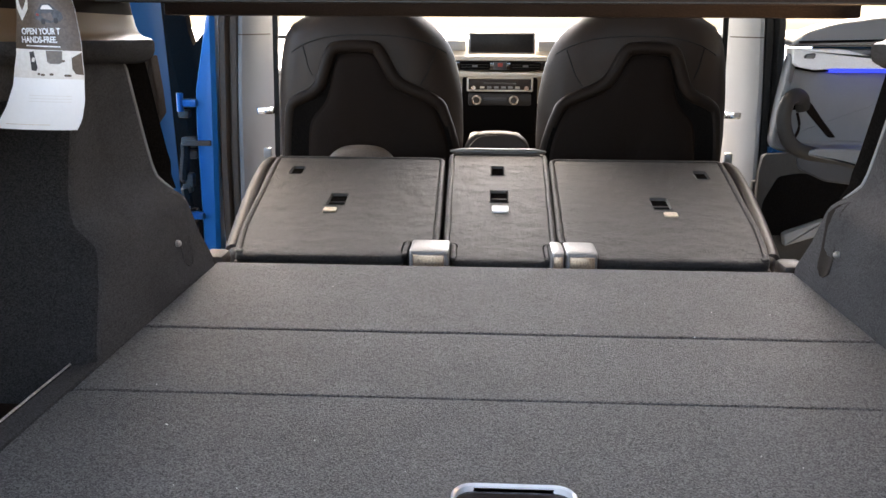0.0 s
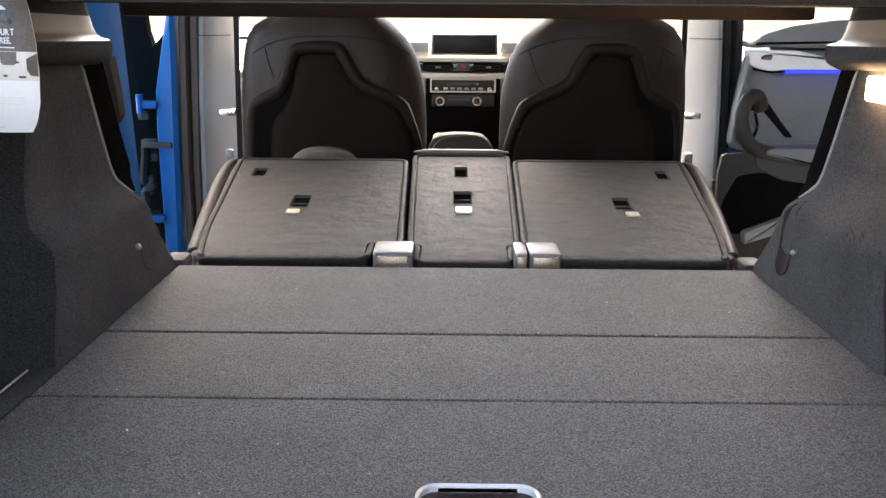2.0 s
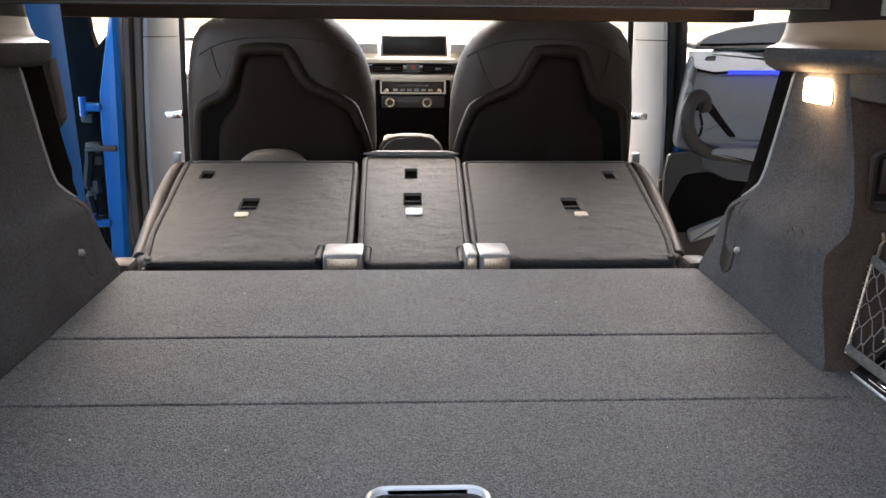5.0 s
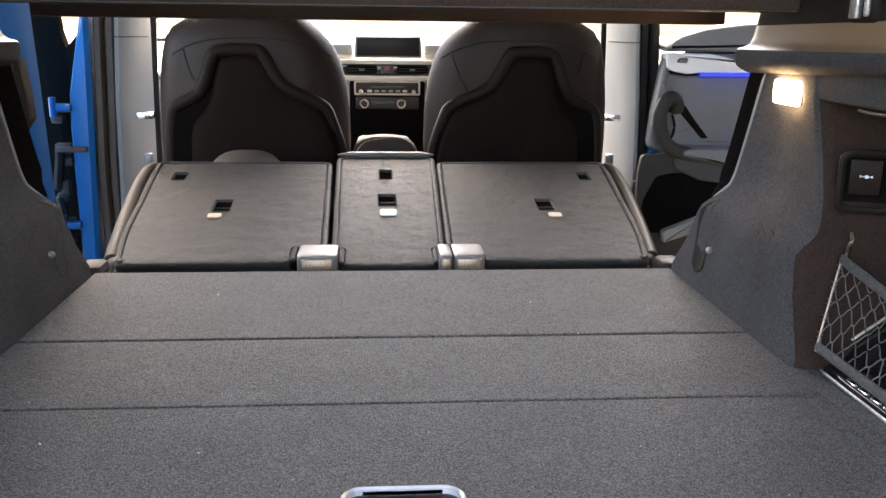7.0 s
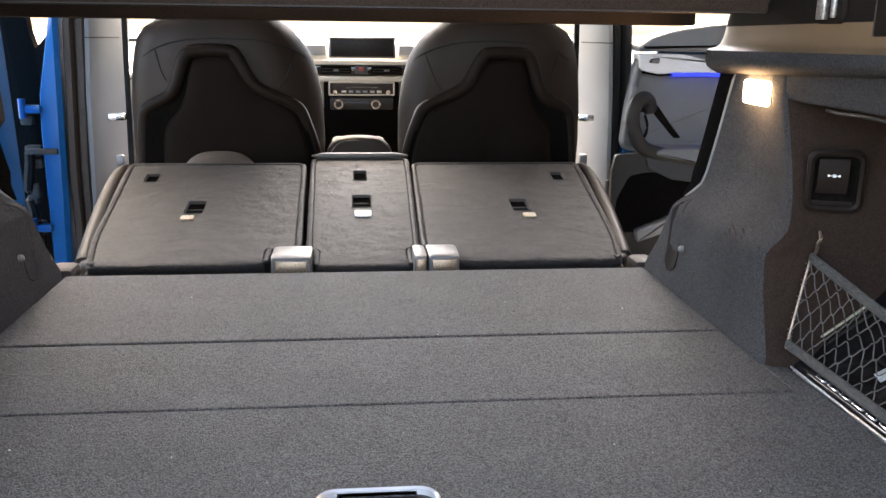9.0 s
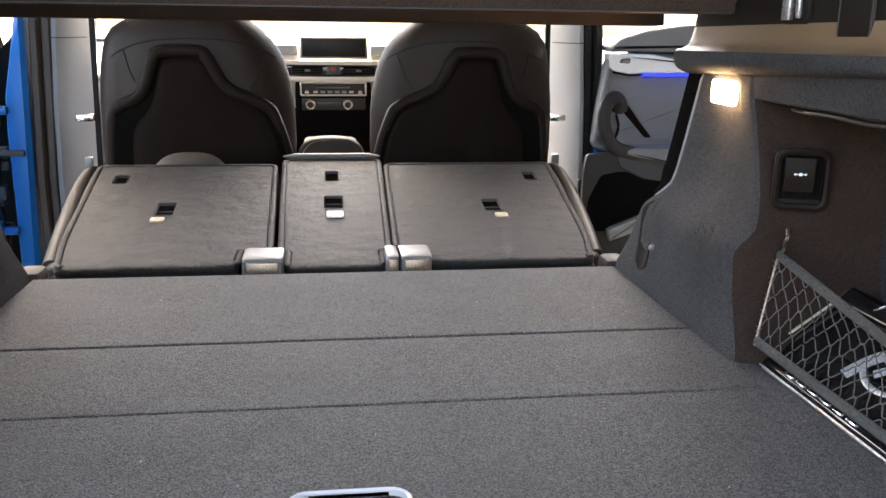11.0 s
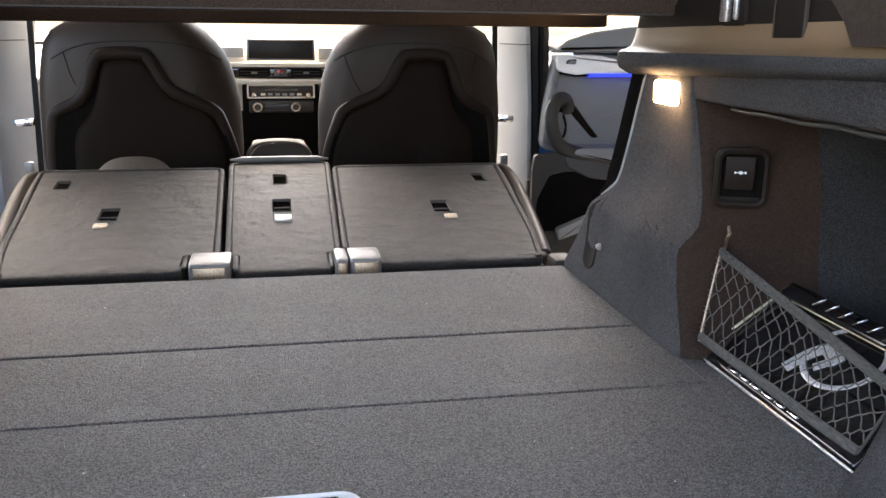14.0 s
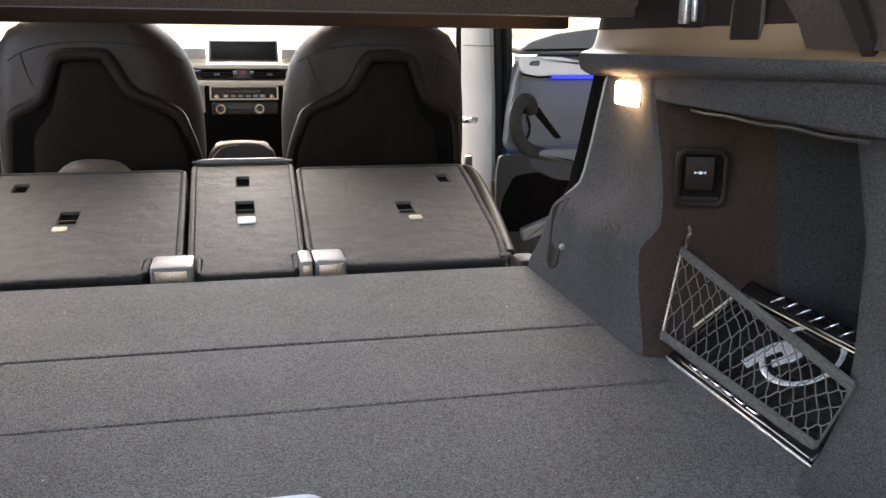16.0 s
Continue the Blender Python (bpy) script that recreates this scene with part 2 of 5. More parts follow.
def ring(outer, inner, z0, z1, m=None, bm=None):
    """A flat frame between two outlines with as many points, slightly crowned."""
    mid = [((a + c) / 2, (b + d) / 2) for (a, b), (c, d) in zip(outer, inner)]
    rows = [[(x, y, z0) for x, y in outer], [(x, y, (z0 + z1) / 2 + (z1 - z0) * 0.25) for x, y in outer], [(x, y, z1) for x, y in mid],
            [(x, y, (z0 + z1) / 2 + (z1 - z0) * 0.25) for x, y in inner], [(x, y, z0) for x, y in inner]]
    out = loft(rows, closed=True)
    if m is not None:
        out.transform(m)
    return join(bm, out)


def holed(poly, holes, z0, z1, m=None):
    """A plate with openings through it."""
    bm = bmesh.new()
    es = []
    for loop in (poly, *holes):
        vs = [bm.verts.new((x, y, z1)) for x, y in loop]
        es += [bm.edges.new((vs[i], vs[(i + 1) % len(vs)])) for i in range(len(vs))]
    bmesh.ops.triangle_fill(bm, use_beauty=True, use_dissolve=False, edges=es)
    top = bm.faces[:]
    got = bmesh.ops.extrude_face_region(bm, geom=top)
    for v in got["geom"]:
        if isinstance(v, bmesh.types.BMVert):
            v.co.z = z0
    if m is not None:
        bm.transform(m)
    return bm


def smooth(pts, n=6, closed=False):
    """A Catmull-Rom line through the points."""
    pts = [Vector(p) for p in pts]
    out = []
    k = len(pts)
    for i in range(k if closed else k - 1):
        p0 = pts[i - 1] if closed or i else pts[0] * 2 - pts[1]
        p1, p2 = pts[i], pts[(i + 1) % k]
        p3 = pts[(i + 2) % k] if closed or i + 2 < k else pts[-1] * 2 - pts[-2]
        for j in range(n):
            t = j / n
            out.append(0.5 * ((2 * p1) + (p2 - p0) * t + (2 * p0 - 5 * p1 + 4 * p2 - p3) * t * t + (3 * p1 - p0 - 3 * p2 + p3) * t ** 3))
    if not closed:
        out.append(pts[-1])
    return out


def sweep(path, w, h, up=(0, 0, 1), n=8, closed=False, bm=None, taper=False):
    """A rounded band w wide and h high along the path; up: the side on which it is h high."""
    path, up = [Vector(p) for p in path], Vector(up).normalized()
    rows, k = [], len(path)
    for i, p in enumerate(path):
        a = path[i - 1] if closed or i else path[0]
        b = path[(i + 1) % k] if closed or i < k - 1 else path[-1]
        t = (b - a).normalized()
        s = t.cross(up)
        s = s.normalized() if s.length > 1e-6 else Vector((1, 0, 0))
        u = s.cross(t)
        f = (0.25 if taper and i in (0, k - 1) else 1.0)
        rows.append([p + s * (w / 2 * f * math.cos(2 * math.pi * j / n)) + u * (h / 2 * f * math.sin(2 * math.pi * j / n)) for j in range(n)])
    if closed:
        rows.append(rows[0])
        out = loft(rows, closed=True)
        bmesh.ops.remove_doubles(out, verts=out.verts, dist=1e-6)
    else:
        out = loft(rows, closed=True, caps=True)
    return join(bm, out)


def cyl(p, q, r, n=16, r2=None, bm=None):
    p, q = Vector(p), Vector(q)
    d = q - p
    out = bmesh.new()
    bmesh.ops.create_cone(out, cap_ends=True, segments=n, radius1=r, radius2=r if r2 is None else r2, depth=d.length,
                          matrix=Matrix.Translation((p + q) / 2) @ d.to_track_quat("Z", "Y").to_matrix().to_4x4())
    return join(bm, out)


def at_curve(pts, v):
    """Linear reading of a table of (v, value) pairs."""
    return float(np.interp(v, [p[0] for p in pts], [p[1] for p in pts]))

# Silver made nearly white: its bright reflection is in the colour.
PALE = mat("silver strip painted pale for its glint", (0.82, 0.82, 0.84), 0.3, var=0.04)
BROWN = mat("mid brown leather", (0.075, 0.060, 0.050), 0.55, grain=0.3, grain_scale=400, var=0.1, spec=0.3)

UPPER = mat("dark brown upper trim", (0.0085, 0.0060, 0.0047), 0.7, grain=0.15, grain_scale=900, var=0.08, spec=0.1)
SLOT = mat("brown black slot plastic", (0.034, 0.0225, 0.0165), 0.6, grain=0.2, grain_scale=900, var=0.08, spec=0.3)
ALU = mat("satin aluminium strip", (0.55, 0.54, 0.53), 0.3, metal=0.6, var=0.15, var_scale=40)
ROD = mat("bronze coloured rod", (0.22, 0.165, 0.12), 0.35, metal=0.8, var=0.1)
ARM = mat("dark brown armrest leather", (0.026, 0.0195, 0.016), 0.6, grain=0.3, grain_scale=400, var=0.1, spec=0.25)
SATIN = mat("satin chrome", (0.76, 0.75, 0.75), 0.3, metal=0.45, var=0.02, col2=(0.79, 0.78, 0.78))
BRONZE = mat("bright bronze rim", (0.66, 0.50, 0.37), 0.3, metal=0.8, var=0.1)
FRAME = mat("brown plastic seat frame", (0.0098, 0.0066, 0.0050), 0.42, grain=0.2, grain_scale=800, var=0.08, spec=0.08)


def rounded(poly, r, n=4):
    """The polygon with its corners rounded; r: one radius or one a corner."""
    out, k = [], len(poly)
    for i in range(k):
        p0, p1, p2 = Vector(poly[i - 1]), Vector(poly[i]), Vector(poly[(i + 1) % k])
        ri = r[i] if isinstance(r, (list, tuple)) else r
        a, b = p0 - p1, p2 - p1
        d = min(ri, a.length * 0.45, b.length * 0.45)
        if d < 1e-5:
            out.append(tuple(p1))
            continue
        s, e = p1 + a.normalized() * d, p1 + b.normalized() * d
        for j in range(n + 1):
            t = j / n
            out.append(tuple(s * (1 - t) ** 2 + p1 * 2 * t * (1 - t) + e * t * t))
    return out


def ccw(poly):
    area = sum(poly[i - 1][0] * poly[i][1] - poly[i][0] * poly[i - 1][1] for i in range(len(poly)))
    return poly if area > 0 else poly[::-1]


# ---- ground and car shell ----
def setting():
    g = part("ground", rbox((0, 0, -0.85), (400, 400, 0.2), 0), GROUND)
    tagged(g, "dark grey paving under the car", "ground", kind="structure")
    r = part("ceiling", thick([[(x, y, 1.0 - 0.10 * (x / 0.7) ** 2 - (0.06 * (y - 2.2) ** 2 if y > 2.2 else 0)) for x in np.linspace(-0.72, 0.72, 9)] for y in np.linspace(0.72, 3.2, 12)], (0, 0, 0.04)), LINING)
    tagged(r, "pale fabric roof lining of the car", "ceiling", kind="structure")
    lid = part("tailgate", thick([[(x, y, 1.0 + (0.72 - y) * 0.6 - 0.05 * (x / 0.7) ** 2) for x in np.linspace(-0.64, 0.64, 7)] for y in np.linspace(0.70, 0.0, 6)], (0, 0, 0.05)), DARK)
    tagged(lid, "dark trimmed tailgate raised over the boot", "tailgate", kind="structure")
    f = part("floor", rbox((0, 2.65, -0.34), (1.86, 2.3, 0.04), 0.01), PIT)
    tagged(f, "black carpeted cabin floor of the car", "floor", kind="structure")
    for s, nm in ((-1, "wall_left"), (1, "wall_right")):
        prof = [(0.62, -0.45, 0.90), (0.62, 0.10, 0.92), (0.60, 0.40, 0.88), (0.72, 0.62, 0.83), (0.80, 0.90, 0.74), (0.82, 0.99, 0.70)]
        rows = [[(s * x, y0 + (1.74 + 0.25 * max(0, 0.1 - z) - y0) * u, z) for u in np.linspace(0, 1, 8)] for y0, z, x in prof]
        w = part(nm, thick(rows, (s * 0.03, 0, 0.0)), BLUE)
        tagged(w, "blue painted rear quarter body panel", "car body", kind="structure")
        part("under_tray", rbox((s * 0.70, 1.15, -0.10), (0.40, 1.1, 0.03), 0.005), PIT, w, "black under tray")
    # three unseen slabs, added only to block light: right, rear and overhead
    w = part("side_light_block", rbox((2.3, 1.15, 0.785), (0.2, 6.5, 3.07), 0.01), BLOCKGREY)
    tagged(w, "unseen dark slab added to block light from the right", "wall", kind="structure")
    w = part("rear_light_block", rbox((1.55, -2.2, 0.785), (1.3, 0.2, 3.07), 0.01), BLOCKGREY)
    tagged(w, "unseen dark slab added to block light from behind", "wall", kind="structure")
    w = part("top_light_block", rbox((-0.9, 1.15, 2.4), (6.6, 4.6, 0.16), 0.01), BLOCKGREY)
    tagged(w, "unseen dark slab added to block light from above", "roof", kind="structure")
    w = part("wall_front", rbox((0, 3.98, 0.0), (1.6, 0.06, 0.66), 0.01), PIT)
    tagged(w, "black bulkhead in front of the dashboard", "bulkhead", kind="structure")


# ---- boot floor ----
def boot_floor():
    t = thing("boot_floor", "folding boot floor covered in speckled charcoal carpet", "boot floor", at=(0, 0, -0.022))
    t.location = (0, 0, 0)
    wl, wr = 0.5112, 0.5150
    part("tray", rbox((0, 1.10, -0.045), (1.08, 1.0, 0.04), 0.004), PIT, t, "black tray under the boards")

    def board(nm, y0, y1, r0=0.003):
        rows = [(x, y) for x, y in ((-wl, y0), (wr, y0), (wr, y1), (-wl, y1))]
        return part(nm, slab(rounded(rows, 0.004), -0.022, 0.0, 0.0035), CARPET, t, sharp=8)

    board("floor_board", 1.2402, 1.586)
    board("floor_board", 1.0158, 1.2352)
    hole = [(x + 0.004, y + 0.783) for x, y in rrect(0.108, 0.066, 0.016)]
    outer = [(-wl, 0.60), (wr, 0.60), (wr, 1.0086), (-wl, 1.0086)]
    part("floor_board", holed(outer, [hole], -0.022, 0.0), CARPET, t)
    part("fold_strip", rbox((0.0018, 1.238, -0.019), (wl + wr - 0.002, 0.0068, 0.006), 0.0005, 1), PIT, t, "black fabric strip in the fold")
    part("fold_strip", rbox((0.0018, 1.0122, -0.0066), (wl + wr - 0.002, 0.0070, 0.011), 0.0025, 3), CARPET, t, "pressed crease in the carpet")
    h = part("pull_handle", ring([(x + 0.004, y + 0.783) for x, y in rrect(0.116, 0.074, 0.02)], [(x + 0.004, y + 0.783) for x, y in rrect(0.1078, 0.0660, 0.0165)], -0.004, 0.004), SATIN, t, "satin chrome rim of the recessed pull handle")
    part("handle_bowl", slab([(x + 0.004, y + 0.783) for x, y in rrect(0.1105, 0.0685, 0.017)], -0.021, -0.005, 0.003), SLOT, h, "brown plastic bowl")


def lint():
    """Pale bits of fluff on the carpet."""
    rnd = random.Random(4)
    bm = bmesh.new()
    spots = [(0.266, 1.2385), (-0.366, 0.928), (-0.20, 0.90)] + [(rnd.uniform(-0.48, 0.48), rnd.uniform(0.72, 1.5)) for _ in range(14)]
    for i, (x, y) in enumerate(spots):
        r = 0.0012 if i < 2 else rnd.uniform(0.0004, 0.0007)
        a0 = rnd.uniform(0, 6)
        ring_ = [bm.verts.new((x + r * (1 + 0.8 * math.cos(a0 + 2 * a)) * math.cos(a), y + r * math.sin(a), 0.0006)) for a in np.linspace(0, 2 * math.pi, 7)[:-1]]
        tip = bm.verts.new((x, y, 0.0018))
        for j in range(6):
            bm.faces.new((ring_[j], ring_[(j + 1) % 6], tip))
    tagged(part("lint", bm, WHITE), "few pale specks of lint on the carpet", "lint", kind="stuff")


# ---- side trims ----
XP = [(0, 0.513), (0.03, 0.520), (0.06, 0.526), (0.10, 0.531), (0.125, 0.532), (0.136, 0.534), (0.146, 0.540), (0.157, 0.551), (0.168, 0.560), (0.18, 0.564), (0.20, 0.566), (0.25, 0.566), (0.40, 0.563)]
YF = [(0, 1.588), (0.03, 1.571), (0.06, 1.552), (0.10, 1.532), (0.122, 1.518), (0.138, 1.503), (0.155, 1.482), (0.175, 1.464), (0.36, 1.374), (0.4, 1.355)]
YN = [(0, 1.085), (0.014, 1.092), (0.042, 1.115), (0.075, 1.140), (0.109, 1.152), (0.131, 1.155), (0.148, 1.147), (0.163, 1.148), (0.18, 1.157), (0.207, 1.161), (0.251, 1.172), (0.294, 1.186), (0.335, 1.200)]
YD = [(0, 1.100), (0.06, 1.122), (0.14, 1.140), (0.22, 1.146), (0.335, 1.184)]
COL = [(0.0, 0.50, 0.735), (0.012, 0.545, 0.765), (0.04, 0.588, 0.795), (0.093, 0.61, 0.812), (0.22, 0.612, 0.818), (0.30, 0.608, 0.838), (0.33, 0.590, 0.824), (0.35, 0.574, 0.818), (0.37, 0.563, 0.818), (0.40, 0.557, 0.820)]


TOP = [(0.541, 0.394), (0.545, 0.3962), (0.555, 0.3985), (0.562, 0.404), (0.5665, 0.414), (0.570, 0.430), (0.574, 0.455), (0.578, 0.49), (0.583, 0.53), (0.588, 0.60)]


def side_trim(s, label):
    t = thing("side_trim", label, "boot side trim", group="boot side trims")
    zs = [0.0, 0.012, 0.025, 0.04, 0.06, 0.08, 0.10, 0.115, 0.125, 0.135, 0.145, 0.155, 0.165, 0.175, 0.185, 0.195, 0.21, 0.23, 0.25, 0.27, 0.29, 0.31, 0.335, 0.355, 0.372]
    rows, niche = [], []
    for z in zs:
        xp, yf, yn = at_curve(XP, z), at_curve(YF, z), at_curve(YN, min(z, 0.335))
        r = 0.022
        line = [(xp + 0.075, yf + 0.016), (xp + 0.025, yf + 0.012), (xp + 0.009, yf + 0.008), (xp + 0.002, yf + 0.002), (xp, yf - 0.008)]
        for k in range(1, 13):
            u = k / 12
            y = (yf - 0.008) * (1 - u) + (yn + r) * u
            dip = 0.013 * min(1.0, max(0.0, (z - 0.155) / 0.04)) * min(1.0, max(0.0, (0.36 - z) / 0.08)) - 0.005 * max(0.0, 1 - abs(z - 0.10) / 0.05)
            line.append((xp + dip * math.sin(math.pi * u) + 0.002 * math.sin(u * 9 + z * 20) * math.exp(-((z - 0.15) / 0.05) ** 2), y))
        ry = r
        arc = [(xp + r - r * math.cos(a), yn + ry - ry * math.sin(a)) for a in np.linspace(0.12, math.pi / 2, 8)]
        line += arc[:3]
        rows.append([(s * x, y, z if z else -0.03) for x, y in line])
        if z <= 0.34:
            yd = at_curve(YD, z)
            deep = arc[2:] + [(0.63, min(yd, yn) - 0.010), (0.66, yd - 0.019), (0.685, yd - 0.031), (0.703, yd - 0.046), (0.717, yd - 0.064), (0.727, yd - 0.085), (0.733, yd - 0.105), (0.738, 0.98), (0.738, 0.85), (0.738, 0.72)]
            niche.append([(s * x, y, z if z else -0.07) for x, y in deep])
    part("wheel_arch_panel", loft(rows), FELT, t)
    # pocket walls: the darkened felt paints the shade inside
    part("niche_wall", loft([n[:10] for n in niche]), NICHE if s > 0 else SHADEDFELT, t, "dark brown end wall of the side pocket" if s > 0 else "felt end wall of the side pocket, darkened for shade")
    part("niche_back", loft([n[9:] for n in niche]), SHADEDFELT, t, "felt back of the side pocket, darkened for shade")
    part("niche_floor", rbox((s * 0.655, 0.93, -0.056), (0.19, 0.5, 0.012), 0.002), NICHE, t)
    part("niche_roof", rbox((s * 0.6535, 0.98, 0.360), (0.173, 0.56, 0.035), 0.002), NICHE, t)
    # carpeted sill between the floor board and the pocket
    sill = [[(s * x, y, z) for x, z in ((0.5154, -0.03), (0.5155, -0.0012), (0.5162, -0.0002), (0.535, 0.0005), (0.545, -0.0005), (0.549, -0.005), (0.550, -0.06))] for y in np.linspace(0.6, 1.165, 8)]
    part("pocket_sill", loft(sill), FELT if s < 0 else CARPET, t)
    part("sill_strip", sweep([(s * 0.5485, y, 0.0005) for y in np.linspace(0.62, 1.10, 6)], 0.0028, 0.0028, n=8), ALU, t, "thin bright sill edge")
    # rear column beside the tailgate
    zc = np.linspace(0, 0.40, 34)
    col = []
    for z in zc:
        bx = float(np.interp(z, [c[0] for c in COL], [c[1] for c in COL]))
        by = float(np.interp(z, [c[0] for c in COL], [c[2] for c in COL]))
        line = [(bx + 0.12, by + 0.012), (bx + 0.03, by + 0.014), (bx + 0.012, by + 0.010), (bx + 0.003, by), (bx, by - 0.014), (bx - 0.003, by - 0.05), (bx - 0.012, by - 0.12), (bx - 0.03, by - 0.25)]
        col.append([(s * x, y, z) for x, y in line])
    part("tailgate_column", loft(col), FELT, t)
    # fascia over the pocket
    fas = [[(s * (x + 0.003 * max(0.0, (y - 1.16) / 0.065)), y, z + k * 0.018 * (1.43 - y) / 0.6) for x, z, k in ((0.60, 0.334, 0), (0.574, 0.3325, 0), (0.567, 0.335, 0), (0.563, 0.343, 0.2), (0.562, 0.372, 1))] for y in np.linspace(0.70, 1.228, 11)]
    part("fascia", loft(fas), FELT, t)
    # ledge with its rolled felt lip and plastic top
    ys = [1.448, 1.440, 1.425, 1.40, 1.35, 1.3, 1.2, 1.1, 1.0, 0.9, 0.8, 0.7, 0.55]
    lip, top, upper = [], [], []
    for i, y in enumerate(ys):
        k = (0.005, 0.002, 0.0)[i] if i < 3 else 0.0
        dz = 0.013 * (1.43 - y)
        tap = 1 - 0.42 * min(1.0, (1.448 - y) / 0.65)
        prof = [(0.60, 0.357), (0.568, 0.3575), (0.557, 0.359), (0.549, 0.363), (0.543, 0.369), (0.5395, 0.377), (0.539, 0.389), (0.541, 0.394)]
        lip.append([(s * (x + k), y, 0.394 - (0.394 - z) * tap + dz + (k * 0.8 if z < 0.366 else 0)) for x, z in prof])
        top.append([(s * (x + k), y, z + dz) for x, z in TOP[:6]])
        upper.append([(s * (x + k), y, z + dz) for x, z in TOP[5:]])
    b = loft(lip)
    bmesh.ops.contextual_create(b, geom=[e for e in b.edges if len(e.link_faces) == 1 and all(abs(v.co.y - 1.448) < 1e-4 for v in e.verts)])
    part("ledge_lip", b, FELT, t, "rolled felt lip of the ledge")
    # one brown plastic with light painted in: pale ledge, dark trim above
    part("ledge_top", thick(top, (s * 0.006, 0, -0.003)), LITTRIM, t, "smooth brown plastic ledge top, lightened as lit")
    part("upper_trim", thick(upper, (s * 0.006, 0, -0.003)), UPPER, t, "upper side trim, same brown plastic painted darker")
    # black gap seal along the front edge; pale strip paints the lit return
    rows = []
    for z in np.linspace(0.15, 0.362, 12):
        x, y = at_curve(XP, z), at_curve(YF, z)
        d = min(1.0, max(0.0, (z - 0.15) / 0.03))
        rows.append([(s * (x + 0.008), y + 0.012 + 0.008 * d, z), (s * (x + 0.003), y + 0.014 + 0.014 * d, z), (s * (x + 0.003), y + 0.016 + (0.072 if s < 0 else 0.046) * d, z), (s * (x + 0.06), y + 0.02 + (0.074 if s < 0 else 0.048) * d, z), (s * (x + 0.06), y + 0.012 + 0.008 * d, z)])
    part("edge_seal", loft(rows, closed=True, caps=True), PIT, t, "black rubber edge seal")
    path = [(s * (at_curve(XP, z) + 0.0035), at_curve(YF, z) + 0.006, z) for z in np.linspace(0.150, 0.365, 18)]
    part("edge_strip", sweep(path, 0.005, 0.008, up=(1, 0, 0), taper=True), GREY, t, "pale strip painting the lit return edge")
    # latch striker slot and pin near the front edge
    rows = []
    for z in np.linspace(0.026, 0.152, 15):
        y0 = at_curve([(0.026, 1.462), (0.031, 1.448), (0.04, 1.4445), (0.095, 1.4455), (0.15, 1.455)], z)
        y1 = at_curve([(0.026, 1.474), (0.030, 1.490), (0.04, 1.497), (0.065, 1.5005), (0.105, 1.507), (0.124, 1.505), (0.143, 1.479), (0.152, 1.458)], z)
        rows.append([(s * (at_curve(XP, z) - d), y0 + (y1 - y0) * f, z) for f, d in ((1.0, -0.001), (0.97, 0.0020), (0.90, 0.0022), (0.82, 0.0008), (0.5, 0.0006), (0.18, 0.0008), (0.10, 0.0022), (0.03, 0.0020), (0.0, -0.001))])
    part("striker_slot", loft(rows), UPPER if s > 0 else FELT, t, "narrow recessed slot with a brown lining" if s > 0 else "narrow felt-covered slot")
    if s > 0:
        rnd = random.Random(21)
        for k in range(16):
            y, z, w, h = 1.285 - 0.0068 * k, 0.139 + rnd.uniform(-0.010, 0.010) - 0.0004 * k, rnd.uniform(0.005, 0.013), rnd.uniform(0.0005, 0.0010)
            bs = bmesh.new()
            bs.faces.new([bs.verts.new((at_curve(XP, z + b * h + a * 0.003) - 0.0014, y + a * w, z + b * h + a * 0.003)) for a, b in ((-1, 0), (-0.3, 0.8), (0.5, 1), (1, 0.1), (0.3, -0.7), (-0.5, -1))])
            part("scuff_mark", bs, UPPER, t, "dark rubbed scuff in the felt")
    xs = at_curve(XP, 0.07)
    part("pin_socket", cyl((s * (xs + 0.01), 1.430, 0.067), (s * (xs - 0.0015), 1.430, 0.067), 0.0095, 18), PIT, t, "dark socket of the pin")
    bm = cyl((s * 0.55, 1.430, 0.073), (s * (xs - 0.006), 1.430, 0.073), 0.0055, 14)
    cyl((s * (xs - 0.006), 1.430, 0.073), (s * (xs - 0.009), 1.430, 0.073), 0.0055, 14, 0.003, bm)
    part("pin", bm, METAL, t, "bright steel pin")
    return t


# ---- boot lamp, switch, ledge fittings, wiring ----
def boot_lamp():
    t = thing("boot_lamp", "glowing square warm-white boot lamp in the felt side trim", "lamp")
    m = Matrix.Translation((0.5622, 1.2935, 0.3382)) @ Matrix(((0, 0, -1, 0), (-1, 0, 0, 0), (0, 1, 0, 0), (0, 0, 0, 1)))
    part("lens", slab(rrect(0.076, 0.034, 0.006), -0.002, 0.004, 0.003, m=m), LAMP, t, "lit frosted lens")
    part("housing", slab(rrect(0.074, 0.032, 0.006), -0.02, -0.0025, 0.001, m=m), DARK, t)


